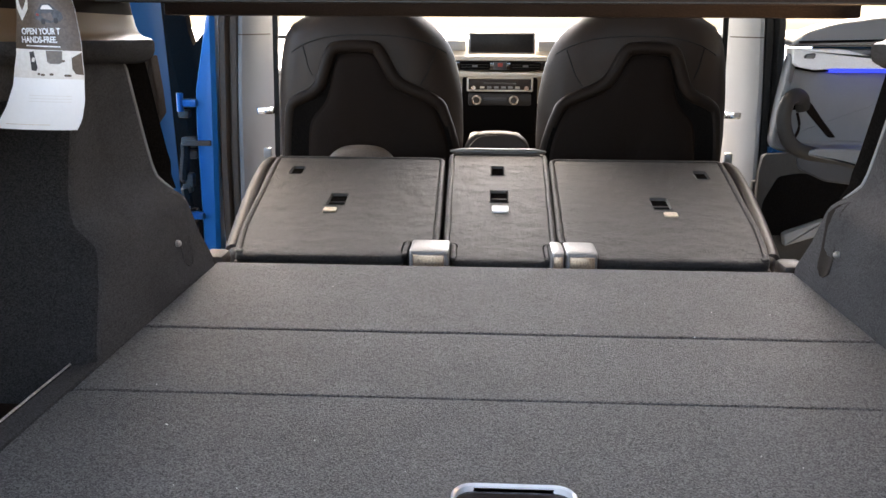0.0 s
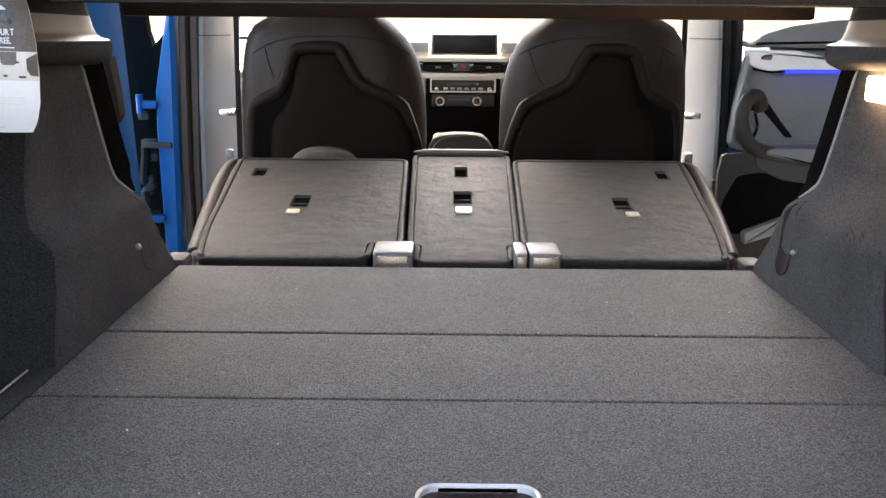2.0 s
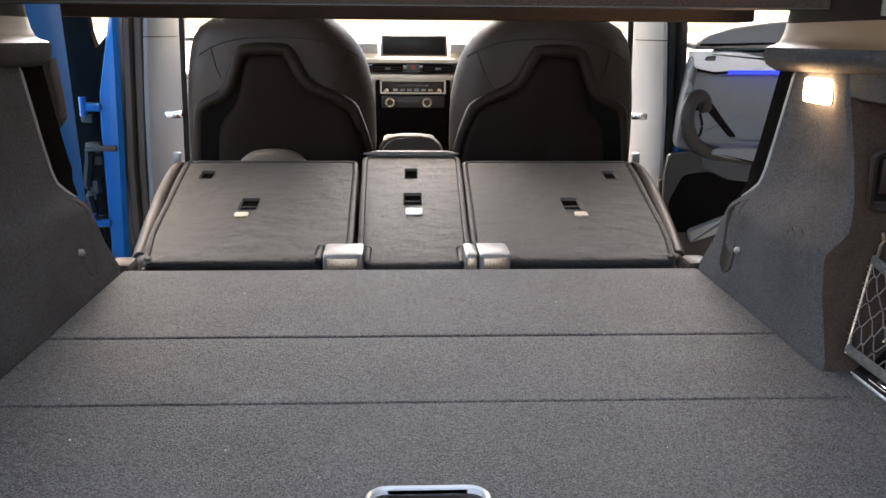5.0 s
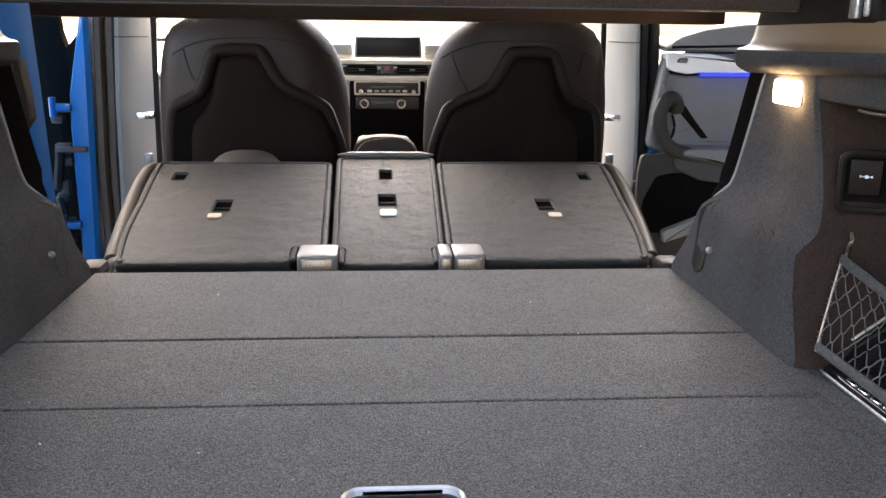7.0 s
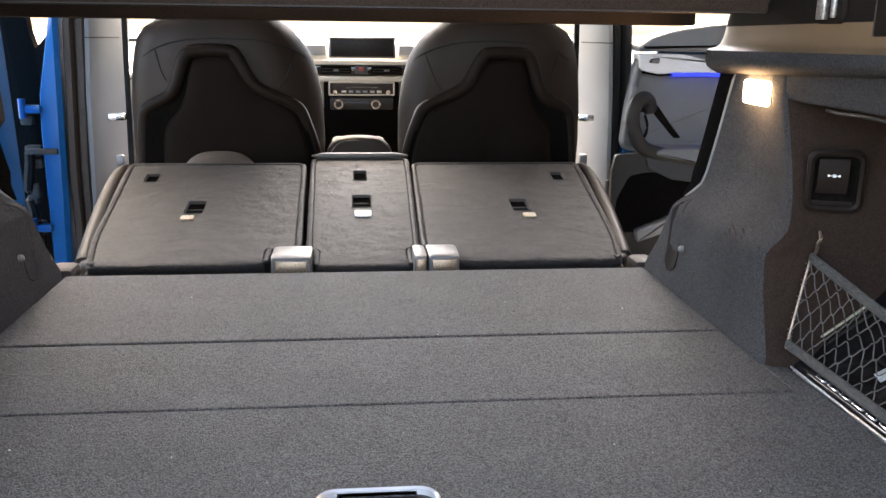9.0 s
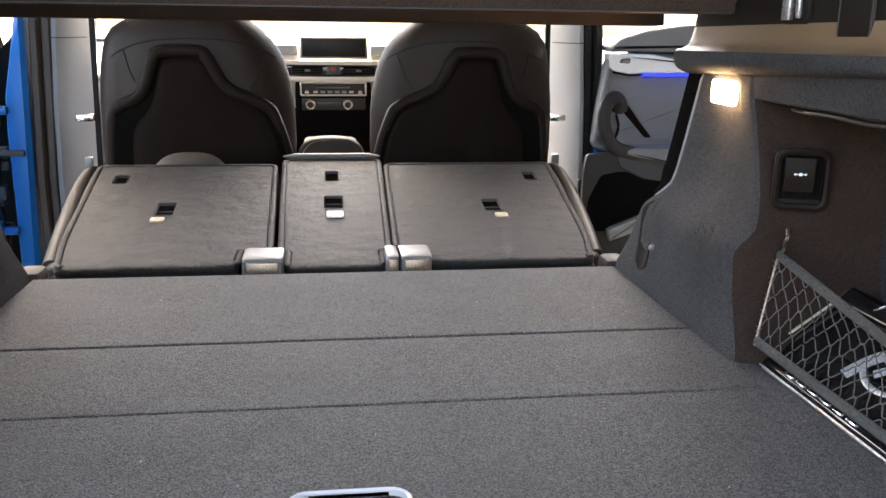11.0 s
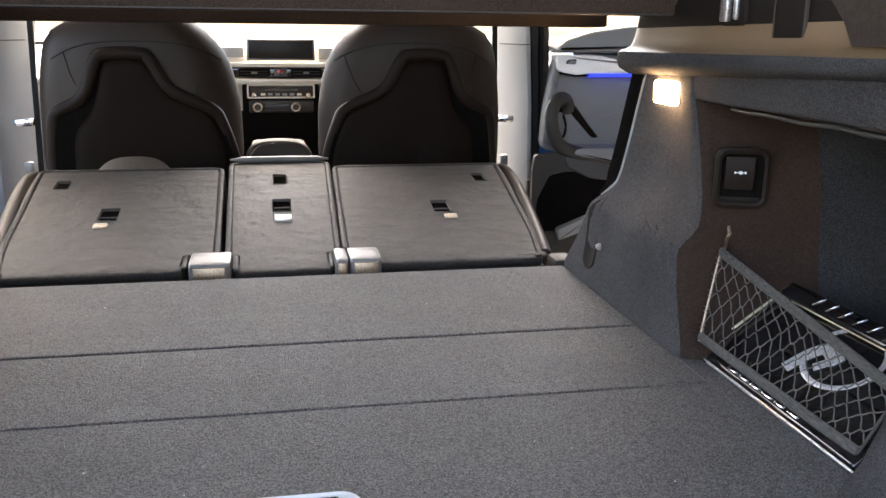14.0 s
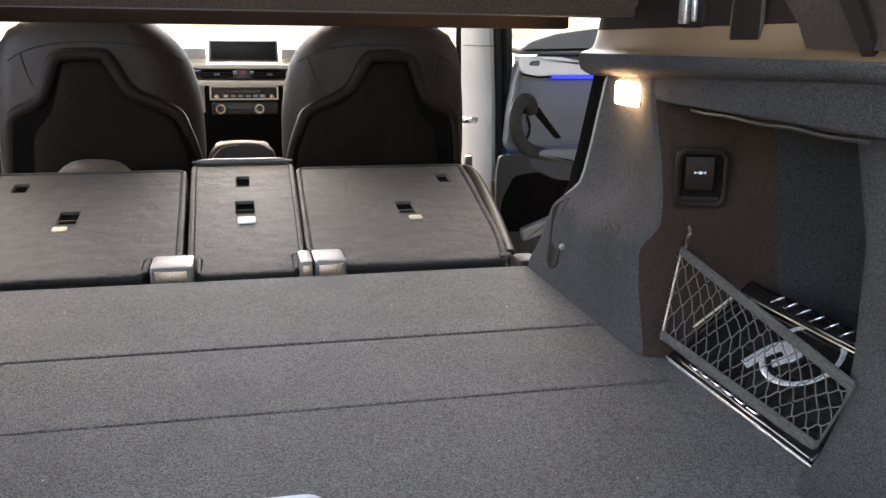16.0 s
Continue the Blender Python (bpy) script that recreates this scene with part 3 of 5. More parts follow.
def release_switch():
    t = thing("seat_release_switch", "black rocker switch in a rounded bezel on the pocket wall", "switch")
    m = Matrix.Translation((0.6059, 1.138, 0.2361)) @ Matrix.Rotation(radians(-20), 4, "Z") @ Matrix.Rotation(radians(90), 4, "X") @ Matrix.Scale(1.03, 4)
    part("bezel", ring(rrect(0.069, 0.079, 0.014), rrect(0.053, 0.063, 0.009), -0.002, 0.006, m=m), FRAME, t, "raised brown-black plastic bezel")
    part("well", slab(rrect(0.058, 0.068, 0.009), -0.012, -0.003, 0.001, m=m), PIT, t)
    rows = [[(x, y, -0.001 + 0.010 * math.cos((y - 0.010) * 38)) for x in np.linspace(-0.022, 0.014, 5)] for y in np.linspace(-0.015, 0.028, 8)]
    rk = thick(rows, (0, 0, -0.008))
    rk.transform(m)
    r = part("rocker", rk, FRAME, t)
    rows = [[(x, y, d) for x in np.linspace(-0.026, 0.026, 5)] for y, d in ((-0.034, 0.002), (-0.031, 0.0), (-0.026, -0.003), (-0.021, -0.004), (-0.015, -0.005))]
    sc = thick(rows, (0, 0, -0.003))
    sc.transform(m)
    part("finger_scoop", sc, FRAME, t, "sloped finger scoop below the rocker")
    bm = None
    for x, y, w, h in ((-0.004, 0.008, 0.014, 0.0012), (-0.003, 0.008, 0.004, 0.004), (-0.010, 0.008, 0.0016, 0.003), (0.003, 0.008, 0.0024, 0.0028)):
        bm = rbox((x, y, 0.0098), (w, h, 0.0012), 0.0003, 1, m, bm)
    part("symbol", bm, WHITE, r, "white printed switch symbol")


def ledge_fittings():
    """Things on the sloped ledge face; m stands plates upright for the camera's view."""
    def face(y, z):
        x = float(np.interp(z - 0.013 * (1.43 - y), [p[1] for p in TOP], [p[0] for p in TOP]))
        x -= 0.003
        d = Vector((0, 0, 1))
        n = Vector((-1, 0, 0))
        return Matrix(((0, d.x, n.x, x), (-1, d.y, n.y, y), (0, d.z, n.z, z), (0, 0, 0, 1)))
    t = thing("cover_bracket", "small steel catch bracket on the ledge", "bracket")
    m = face(1.128, 0.450)
    part("base", slab(rrect(0.060, 0.034, 0.006), -0.002, 0.003, 0.002, m=m), UPPER, t)
    part("plate", rbox((-0.010, 0.004, 0.007), (0.018, 0.032, 0.008), 0.0015, m=m), METAL, t)
    part("hook", rbox((0.014, 0.004, 0.006), (0.008, 0.028, 0.006), 0.002, m=m), METAL, t)
    t = thing("ledge_cap", "square dark plastic cap on the ledge", "cover cap")
    m = face(1.0, 0.437)
    part("cap", slab(rrect(0.058, 0.056, 0.008), -0.004, 0.0010, 0.001, m=m), UPPER, t)
    part("rim", ring(rrect(0.064, 0.062, 0.010), rrect(0.0595, 0.0575, 0.008), -0.003, 0.0015, m=m), ARM, t)
    rows = []
    for z in np.linspace(0.412, 0.60, 9):
        x = float(np.interp(z - 0.012, [p[1] for p in TOP], [p[0] for p in TOP])) - 0.002
        y1 = 0.850 + (z - 0.40) * 1.4
        rows.append([(x, y1, z)] + [(x - 0.004 * u, y1 - 0.008 - 0.36 * u, z) for u in np.linspace(0, 1, 6)])
    p = part("pillar_panel", thick(rows, (0.008, 0, 0)), FABRIC)
    tagged(p, "grey ribbed pillar panel above the ledge", "pillar panel", kind="structure")
    p = part("pillar_seal", slab(ccw(rounded(((0.823, 0.460), (0.795, 0.459), (0.768, 0.420), (0.765, 0.403), (0.776, 0.403)), 0.003, 2)), 0.552, 0.560, 0.002, 2, Matrix(((0, 0, 1, 0), (1, 0, 0, 0), (0, 1, 0, 0), (0, 0, 0, 1)))), UPPER)
    tagged(p, "dark seal strip across the pillar panel", "pillar seal", kind="structure")
    t = thing("wiring_loom", "thin taped wiring loom along the pocket opening", "cable")
    pts = smooth([(0.590, 1.150, 0.326), (0.576, 1.09, 0.327), (0.571, 1.03, 0.329), (0.572, 0.96, 0.327), (0.571, 0.90, 0.329), (0.570, 0.84, 0.327), (0.574, 0.78, 0.328)], 5)
    part("sleeve", sweep(pts, 0.0046, 0.0046), DARK, t)
    part("wire", sweep([p + Vector((0.003, 0, 0.006)) for p in pts], 0.003, 0.003, n=6), SEAL, t, "reddish-brown wire")


# ---- luggage cover across the boot ----
def luggage_cover():
    t = thing("luggage_cover", "rolled-up dark brown luggage cover across the boot", "luggage cover")
    part("cassette", rbox((0.0, 1.545, 0.477), (1.09, 0.09, 0.092), 0.004), COVER, t)
    prof = [(1.30, 0.4465), (1.297, 0.449), (1.2965, 0.456), (1.298, 0.50), (1.31, 0.52), (1.34, 0.52), (1.345, 0.447)]
    bm = loft([[(x, y, z) for y, z in prof] for x in (-0.572, -0.569, 0.563, 0.568)], closed=True, caps=True)
    part("pull_bar", bm, COVER, t)
    part("bar_seam", rbox((0, 1.2975, 0.4485), (1.13, 0.004, 0.0022), 0.0005, 1), DARK, t)
    for s in (-1, 1):
        part("end_cap", rbox((s * 0.574, 1.33, 0.488), (0.012, 0.05, 0.05), 0.005), DARK, t)


# ---- folded rear seats ----
def anchor(t, m, x, y, w, h, tag, tagmat, dx):
    """A child-seat anchor recess with its tag."""
    # shallow black plate stands in for the shade in the hole
    b = part("anchor_recess", slab(rrect(w + 0.006, h + 0.006, 0.006), -0.03, -0.0052, 0.0004, m=m @ Matrix.Translation((x, y, 0))), PIT, t, "black plate for the shade in the anchor recess")
    part("anchor_rim", ring(rrect(w + 0.004, h + 0.004, 0.006), rrect(w - 0.004, h - 0.004, 0.004), -0.016, 0.0015, m=m @ Matrix.Translation((x, y, 0))), DARK, t)
    if tag:
        part("anchor_loop", sweep([m @ Vector((x + k * (w / 2 - 0.004), y - h * 0.1, -0.004)) for k in (-1, -0.5, 0, 0.5, 1)], 0.004, 0.004), DARK, b)
        tx, ty, tw, th = tag
        part("tag", slab(rrect(tw, th, 0.004), 0.0, 0.003, 0.001, m=m @ Matrix.Translation((x + dx, ty, 0.0005))), tagmat, t, "small sewn anchor tag")


def without_front(poly):
    """The outline opened along its front edge."""
    n = len(poly)
    k = max(range(n), key=lambda i: abs(poly[i][0] - poly[i - 1][0]) if max(poly[i][1], poly[i - 1][1]) < 0.07 else 0)
    return poly[k:] + poly[:k]


def outer_seat(s, label):
    t = thing("folded_rear_seat", label, "car seat", group="folded rear seats")
    m = Matrix.Translation((0, 1.682, -0.006)) @ Matrix.Rotation(math.atan(0.150), 4, "X")
    pts = [(0.503, 0.0), (0.178, 0.0), (0.176, 0.06), (0.120, 0.064), (0.135, 0.62), (0.560, 0.62), (0.560, 0.59), (0.525, 0.13)]
    rad = [0.012, 0.006, 0.004, 0.02, 0.025, 0.04, 0.05, 0.15]
    poly = [(s * x, y) for x, y in pts]
    po = rounded(poly, rad, 5)
    po = ccw(po)
    holes = []
    for x, y, w, h in ((0.489, 0.509, 0.032, 0.060), (0.356, 0.303, 0.040, 0.074)):
        holes.append([(s * x + a, y + b) for a, b in rrect(w, h, 0.004, 2)])
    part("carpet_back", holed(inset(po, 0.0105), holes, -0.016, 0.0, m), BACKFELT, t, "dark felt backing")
    body = ccw(rounded([(s * x, y) for x, y in ((0.525, 0.008), (0.184, 0.008), (0.182, 0.060), (0.116, 0.064), (0.131, 0.632), (0.572, 0.632), (0.578, 0.60), (0.548, 0.13))], [0.03, 0.006, 0.004, 0.02, 0.03, 0.05, 0.05, 0.15], 5))
    # same leather on both seats; the left one painted lighter as lit
    part("cushion", slab(body, -0.11, -0.007, 0.012, 4, m), LITLEATHER if s < 0 else LEATHER, t, "leather cushion side")
    loop = [m @ Vector((x, y, -0.0025)) for x, y in without_front(inset(po, 0.0025))]
    part("edging", sweep(loop, 0.0125, 0.011, up=(0, 0, 1), n=8), BACKFELT, t, "rounded felt border")
    part("bolster", sweep(smooth([m @ Vector((s * x, y, z)) for x, y, z in ((0.522, 0.03, -0.024), (0.531, 0.10, -0.018), (0.551, 0.25, -0.015), (0.574, 0.45, -0.015), (0.582, 0.585, -0.018), (0.568, 0.628, -0.022))], 5), 0.032, 0.042, n=14, taper=True), LITLEATHER if s < 0 else LEATHER, t, "padded leather bolster")
    anchor(t, m, s * 0.489, 0.509, 0.032, 0.060, None, None, 0)
    anchor(t, m, s * 0.356, 0.303, 0.040, 0.074, (0, 0.234, 0.028, 0.024), TAG, -0.006 if s < 0 else 0.010)
    part("bottom_rail", rbox((s * 0.345, 0.004, -0.042), (0.33, 0.02, 0.05), 0.005, m=m), SLOT, t)
    prof = [(0.016, -0.0006), (0.006, -0.0002), (0.0, -0.0006), (-0.005, -0.0022), (-0.009, -0.0052), (-0.011, -0.0095), (-0.010, -0.015), (-0.006, -0.020)]
    part("front_roll", loft([[m @ Vector((s * x, y + d, z)) for y, z in prof] for x, d in ((0.506, 0.010), (0.501, 0.003), (0.492, 0.0), (0.345, 0.0), (0.192, 0.0), (0.185, 0.003), (0.181, 0.010))]), BACKFELT, t, "felt rolled over the front edge")
    part("side_foot", rbox((s * 0.532, 1.645, -0.012), (0.045, 0.06, 0.03), 0.010), LITLEATHER if s < 0 else LEATHER, t)
    return t


def middle_seat():
    t = thing("folded_rear_seat", "narrow folded middle seat back with felt backing and white tag", "car seat", group="folded rear seats")
    m = Matrix.Translation((0.003, 1.690, -0.012)) @ Matrix.Rotation(math.atan(0.182), 4, "X")
    pts = [(-0.093, -0.008), (0.093, -0.008), (0.093, 0.056), (0.108, 0.060), (0.120, 0.615), (-0.120, 0.615), (-0.108, 0.060), (-0.093, 0.056)]
    po = rounded(pts, [0.008, 0.008, 0.004, 0.015, 0.022, 0.022, 0.015, 0.004], 5)
    holes = [[(a - 0.002, b + 0.490) for a, b in rrect(0.032, 0.066, 0.004, 2)], [(a, b + 0.321) for a, b in rrect(0.042, 0.072, 0.004, 2)]]
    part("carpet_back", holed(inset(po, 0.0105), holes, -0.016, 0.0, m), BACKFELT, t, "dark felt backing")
    part("cushion", slab(ccw(rounded([(x * 1.03, y + (0.012 if y > 0.3 else 0.008)) for x, y in pts], 0.012)), -0.11, -0.006, 0.012, 4, m), LEATHER, t)
    part("edging", sweep([m @ Vector((x, y, -0.0025)) for x, y in without_front(inset(po, 0.0025))], 0.0125, 0.011, n=8), BACKFELT, t, "rounded felt border")
    prof = [(0.016, -0.0006), (0.006, -0.0002), (0.0, -0.0006), (-0.005, -0.0022), (-0.009, -0.0052), (-0.011, -0.0095), (-0.010, -0.015), (-0.006, -0.020)]
    part("front_roll", loft([[m @ Vector((x, y + d - 0.008, z)) for y, z in prof] for x, d in ((-0.094, 0.012), (-0.089, 0.003), (-0.082, 0.0), (0.0, 0.0), (0.082, 0.0), (0.089, 0.003), (0.094, 0.012))]), BACKFELT, t, "felt rolled over the front edge")
    part("bottom_rail", rbox((0, -0.004, -0.042), (0.17, 0.02, 0.05), 0.005, m=m), SLOT, t)
    part("top_bar", sweep([m @ Vector((x, 0.628, 0.004)) for x in np.linspace(-0.122, 0.122, 9)], 0.02, 0.016, n=10, taper=True), SILVER, t, "pale top edge bar")
    anchor(t, m, -0.002, 0.490, 0.032, 0.066, None, None, 0)
    anchor(t, m, 0, 0.321, 0.042, 0.072, (0, 0.243, 0.036, 0.033), WHITE, 0.002)


def hinge_cover(x0, x1):
    t = thing("hinge_cover", "silver painted seat hinge cover between the seat backs", "hinge cover", group="seat hinge covers")
    c, w = (x0 + x1) / 2, x1 - x0
    prof = [(1.632, -0.06), (1.632, 0.009), (1.635, 0.0130), (1.641, 0.0150), (1.70, 0.0160), (1.725, 0.0130), (1.745, 0.0), (1.745, -0.06)]
    xs = [(x0, 0.9), (x0 + 0.003, 0.97), (x0 + 0.008, 1), (x1 - 0.008, 1), (x1 - 0.003, 0.97), (x1, 0.9)]
    part("cap", loft([[(x, 1.69 + (y - 1.69) * k, z * k if z > 0 else z) for y, z in prof] for x, k in xs], closed=True, caps=True), SILVER, t, sharp=18)
    # brown colour stands in for what the silver front reflects
    part("front_plate", rbox((c, 1.6295, -0.012), (w * 0.80, 0.006, 0.041), 0.002), ROD, t, "front plate painted brown for its reflection")


def headrest():
    t = thing("folded_headrest", "brown leather headrest of the folded seat, just showing", "headrest")
    rows = []
    for u in np.linspace(-1, 1, 13):
        k = max(0.08, (1 - abs(u) ** 2.6)) ** 0.5
        rows.append([(-0.366 + 0.088 * u, 2.43 + 0.05 * k * math.cos(a), 0.055 + 0.045 * k * math.sin(a)) for a in np.linspace(0, 2 * math.pi, 15)[:-1]])
    part("pad", loft(rows, closed=True, caps=True), BROWN, t)


# ---- front seats ----
def front_seat(s, cx, label):
    t = thing("front_seat", label, "car seat", group="front seats")
    hin = [(-0.30, 0.255), (0.0, 0.268), (0.10, 0.272), (0.20, 0.270), (0.26, 0.262), (0.32, 0.248), (0.37, 0.225), (0.40, 0.200), (0.43, 0.165), (0.455, 0.13), (0.50, 0.08), (0.53, 0.02)]
    hout = [(-0.30, 0.255), (0.0, 0.266), (0.10, 0.270), (0.20, 0.270), (0.30, 0.264), (0.38, 0.250), (0.41, 0.232), (0.43, 0.208), (0.455, 0.16), (0.50, 0.10), (0.53, 0.03)]

    def back_depth(f, dep):
        """How far the rear face stands behind the middle plane, at the share f of the half width."""
        return dep * max(0.0, 1 - f ** 4) ** 0.85

    rows = []
    for z in np.linspace(-0.30, 0.53, 30):
        dep = 0.085 if z < 0.36 else 0.085 * max(0.25, 1 - ((z - 0.36) / 0.2) ** 2)
        row = []
        for k in range(40):
            a = 2 * math.pi * k / 40
            ca, sa = math.cos(a), math.sin(a)
            w = at_curve(hout if ca * s > 0 else hin, z)
            x = w * math.copysign(abs(ca) ** 0.62, ca)
            yy = dep * abs(sa) ** 0.75 if sa > 0 else -back_depth(abs(x) / w, dep)
            row.append((cx + x, 2.66 + yy + 0.04 * (z - 0.1), z))
        rows.append(row)
    part("backrest", loft(rows, closed=True, caps=True), LEATHER, t)

    def yb(x, z):
        return 2.572 + 0.04 * (z - 0.1) + 0.035 * (abs(x - cx) / 0.27) ** 4

    # raised border on the back, outline mirrored for the other seat
    path = [(-0.243, -0.16), (-0.240, 0.05), (-0.233, 0.178), (-0.215, 0.214), (-0.150, 0.254), (-0.116, 0.345), (-0.086, 0.366), (0.0, 0.367), (0.026, 0.352), (0.075, 0.272), (0.176, 0.222), (0.206, 0.180), (0.240, 0.05), (0.243, -0.16)]
    sm = smooth([(cx - s * (x + 0.012), 0, z - 0.012) for x, z in path], 5)
    pts = [(p.x, yb(p.x, p.z) - 0.006, p.z) for p in sm]
    part("back_frame", sweep(pts, 0.036, 0.034, up=(0, -1, 0), n=10), FRAME, t, "raised dark plastic frame of the seat back")
    inner = ccw([(p.x, p.z) for p in sm])
    bm = bmesh.new()
    vs = [bm.verts.new((x, 2.568 + 0.04 * (z - 0.1), z)) for x, z in inner]
    bm.faces.new(vs)
    got = bmesh.ops.extrude_face_region(bm, geom=bm.faces[:])
    for v in got["geom"]:
        if isinstance(v, bmesh.types.BMVert):
            v.co.y += 0.02
    # black puts the shade round the map pocket into this panel
    part("back_panel", bm, PIT, t, "smooth panel within the frame, black for the gap's shade")
    # pocket panel
    po = [(cx - s * x, z) for x, z in ((-0.170, -0.16), (-0.170, 0.06), (-0.160, 0.150), (-0.115, 0.210), (-0.088, 0.312), (-0.062, 0.336), (0.0, 0.340), (0.034, 0.322), (0.082, 0.250), (0.172, 0.204), (0.208, 0.155), (0.238, 0.05), (0.242, -0.16))]
    rows = []
    pc = [Vector((p.x, p.z)) for p in smooth([(x, 0, z) for x, z in po], 4)]
    ctr = Vector((cx - s * 0.02, -0.02))
    for f, d in ((1.0, 0.0), (0.985, -0.006), (0.95, -0.010), (0.8, -0.015), (0.5, -0.022), (0.1, -0.024)):
        rows.append([(ctr.x + (p.x - ctr.x) * f, 2.569 + 0.04 * (p.y - 0.1) + d, ctr.y + (p.y - ctr.y) * f) for p in pc])
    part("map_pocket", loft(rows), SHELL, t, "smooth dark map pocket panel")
    # piping seams over the upper back
    def skin(x, z):
        w = at_curve(hout if (x - cx) * s > 0 else hin, z)
        f = min(0.999, abs(x - cx) / w)
        dep = 0.085 if z < 0.36 else 0.085 * max(0.25, 1 - ((z - 0.36) / 0.2) ** 2)
        return (x, 2.66 - back_depth(f, dep) + 0.04 * (z - 0.1) - 0.0006, z)
    seam = [skin(cx + 0.222 * u, 0.388 - 0.05 * abs(u) ** 3) for u in np.linspace(-1, 1, 21)]
    part("seam", sweep(seam, 0.0035, 0.0035, n=6), BLACK, t)
    seam = [skin(cx - s * x, z) for x, z in ((-0.185, 0.356), (-0.178, 0.33), (-0.170, 0.30), (-0.158, 0.275))]
    part("seam", sweep(seam, 0.003, 0.003, n=6), BLACK, t)
    seam = [skin(cx - s * x, z) for x, z in ((0.195, 0.350), (0.185, 0.32), (0.17, 0.28), (0.150, 0.25))]
    part("seam", sweep(seam, 0.003, 0.003, n=6), BLACK, t)
    return t


def console():
    t = thing("centre_armrest", "rounded brown leather armrest of the centre console", "armrest")
    prof = smooth([(-0.092, 0, 0.02), (-0.090, 0, 0.075), (-0.066, 0, 0.108), (-0.03, 0, 0.119), (0.035, 0, 0.119), (0.072, 0, 0.108), (0.097, 0, 0.075), (0.10, 0, 0.02)], 4)
    rows = [[(p.x * k + 0.004 * (1 - k), y, 0.02 + (p.z - 0.02) * k) for p in prof] for y, k in ((2.585, 0.9), (2.588, 0.96), (2.598, 1.0), (2.62, 1.0), (2.66, 0.93), (2.75, 0.7))]
    part("pad", loft(rows, caps=False), ARM, t)
    part("pad_end", loft([[(p.x * k + 0.004, 2.585, 0.02 + (p.z - 0.02) * k) for p in prof] for k in (0.9, 0.05)]), ARM, t)
    part("tunnel", rbox((0.005, 3.0, -0.14), (0.2, 0.9, 0.32), 0.02), DARK, t)


# ---- dashboard ----
def dashboard():
    t = thing("dashboard", "pale-topped dashboard with dark vents and centre stack", "dashboard")
    c = 0.022
    prof = [(3.95, 0.10), (3.96, 0.395), (3.80, 0.392), (3.70, 0.372), (3.645, 0.335), (3.63, 0.295), (3.635, 0.285), (3.70, 0.285), (3.75, 0.10)]
    part("top_pad", loft([[(x, y, z - 0.04 * (x / 0.72) ** 4) for y, z in prof] for x in np.linspace(-0.72, 0.72, 15)], closed=True, caps=True), BEIGE, t, "upper pad lightened for the windscreen glare")
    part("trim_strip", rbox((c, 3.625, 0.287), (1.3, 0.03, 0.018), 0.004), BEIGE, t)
    part("vent_bay", rbox((c, 3.66, 0.258), (0.42, 0.07, 0.04), 0.006), GLOSS, t, "gloss black vent bay")
    for x in (-0.10, 0.10):
        v = part("vent", rbox((c + x, 3.625, 0.258), (0.12, 0.01, 0.028), 0.003), PIT, t)
        for z in (-0.006, 0.004):
            part("vane", rbox((c + x, 3.618, 0.258 + z), (0.112, 0.006, 0.0025), 0.001, 1), DARK, v)
        part("vane_knob", rbox((c + x, 3.614, 0.257), (0.022, 0.006, 0.008), 0.002, 1), SILVER, v)
    part("switch_bank", rbox((c, 3.622, 0.258), (0.05, 0.012, 0.034), 0.003), MIDGREY, t)
    part("hazard_switch", rbox((c, 3.614, 0.262), (0.02, 0.006, 0.014), 0.002), RED, t, "red hazard switch")
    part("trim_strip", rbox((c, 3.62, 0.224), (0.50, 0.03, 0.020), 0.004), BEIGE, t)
    part("console_front", rbox((c, 3.66, 0.10), (0.30, 0.08, 0.23), 0.012), PIT, t)
    r = part("radio_unit", rbox((c, 3.618, 0.186), (0.245, 0.012, 0.040), 0.004), ARM, t, "dark radio panel with pale keys")
    part("trim_frame", ring([(c + a, 0.186 + b) for a, b in rrect(0.262, 0.056, 0.006)], [(c + a, 0.186 + b) for a, b in rrect(0.248, 0.042, 0.004)], -3.618, -3.606, m=Matrix(((1, 0, 0, 0), (0, 0, -1, 0), (0, 1, 0, 0), (0, 0, 0, 1)))), BEIGE, r, "pale surround")
    part("slot", rbox((c, 3.611, 0.190), (0.13, 0.004, 0.010), 0.001, 1), GLOSS, r)
    for x in (-0.105, 0.105):
        part("radio_knob", cyl((c + x, 3.615, 0.172), (c + x, 3.603, 0.172), 0.009, 14), CHROME, r)
    for x in np.linspace(-0.07, 0.07, 6):
        part("preset_button", rbox((c + x, 3.610, 0.174), (0.018, 0.005, 0.009), 0.001, 1), BEIGE if abs(x) > 0.06 else GREY, r)
    k = part("climate_panel", rbox((c, 3.618, 0.127), (0.25, 0.012, 0.048), 0.006), DARK, t)
    for x in (-0.0735, 0.0735):
        part("dial", cyl((c + x - 0.018, 3.614, 0.126), (c + x - 0.018, 3.594, 0.126), 0.021, 24, 0.019), CHROME, k, "chrome-ringed temperature dial")
        part("dial_face", cyl((c + x - 0.018, 3.594, 0.126), (c + x - 0.018, 3.591, 0.126), 0.012, 20), DARK, k)
    part("button_row", rbox((c - 0.018, 3.610, 0.128), (0.09, 0.006, 0.012), 0.002), MIDGREY, k)
    d = thing("display", "dark wide display in a pale frame on the dashboard", "screen")
    part("housing", rbox((0.026, 3.61, 0.346), (0.262, 0.02, 0.086), 0.006), SILVER, d)
    part("glass", rbox((0.026, 3.598, 0.347), (0.246, 0.006, 0.072), 0.003), SCREEN, d, "dark switched-off screen")
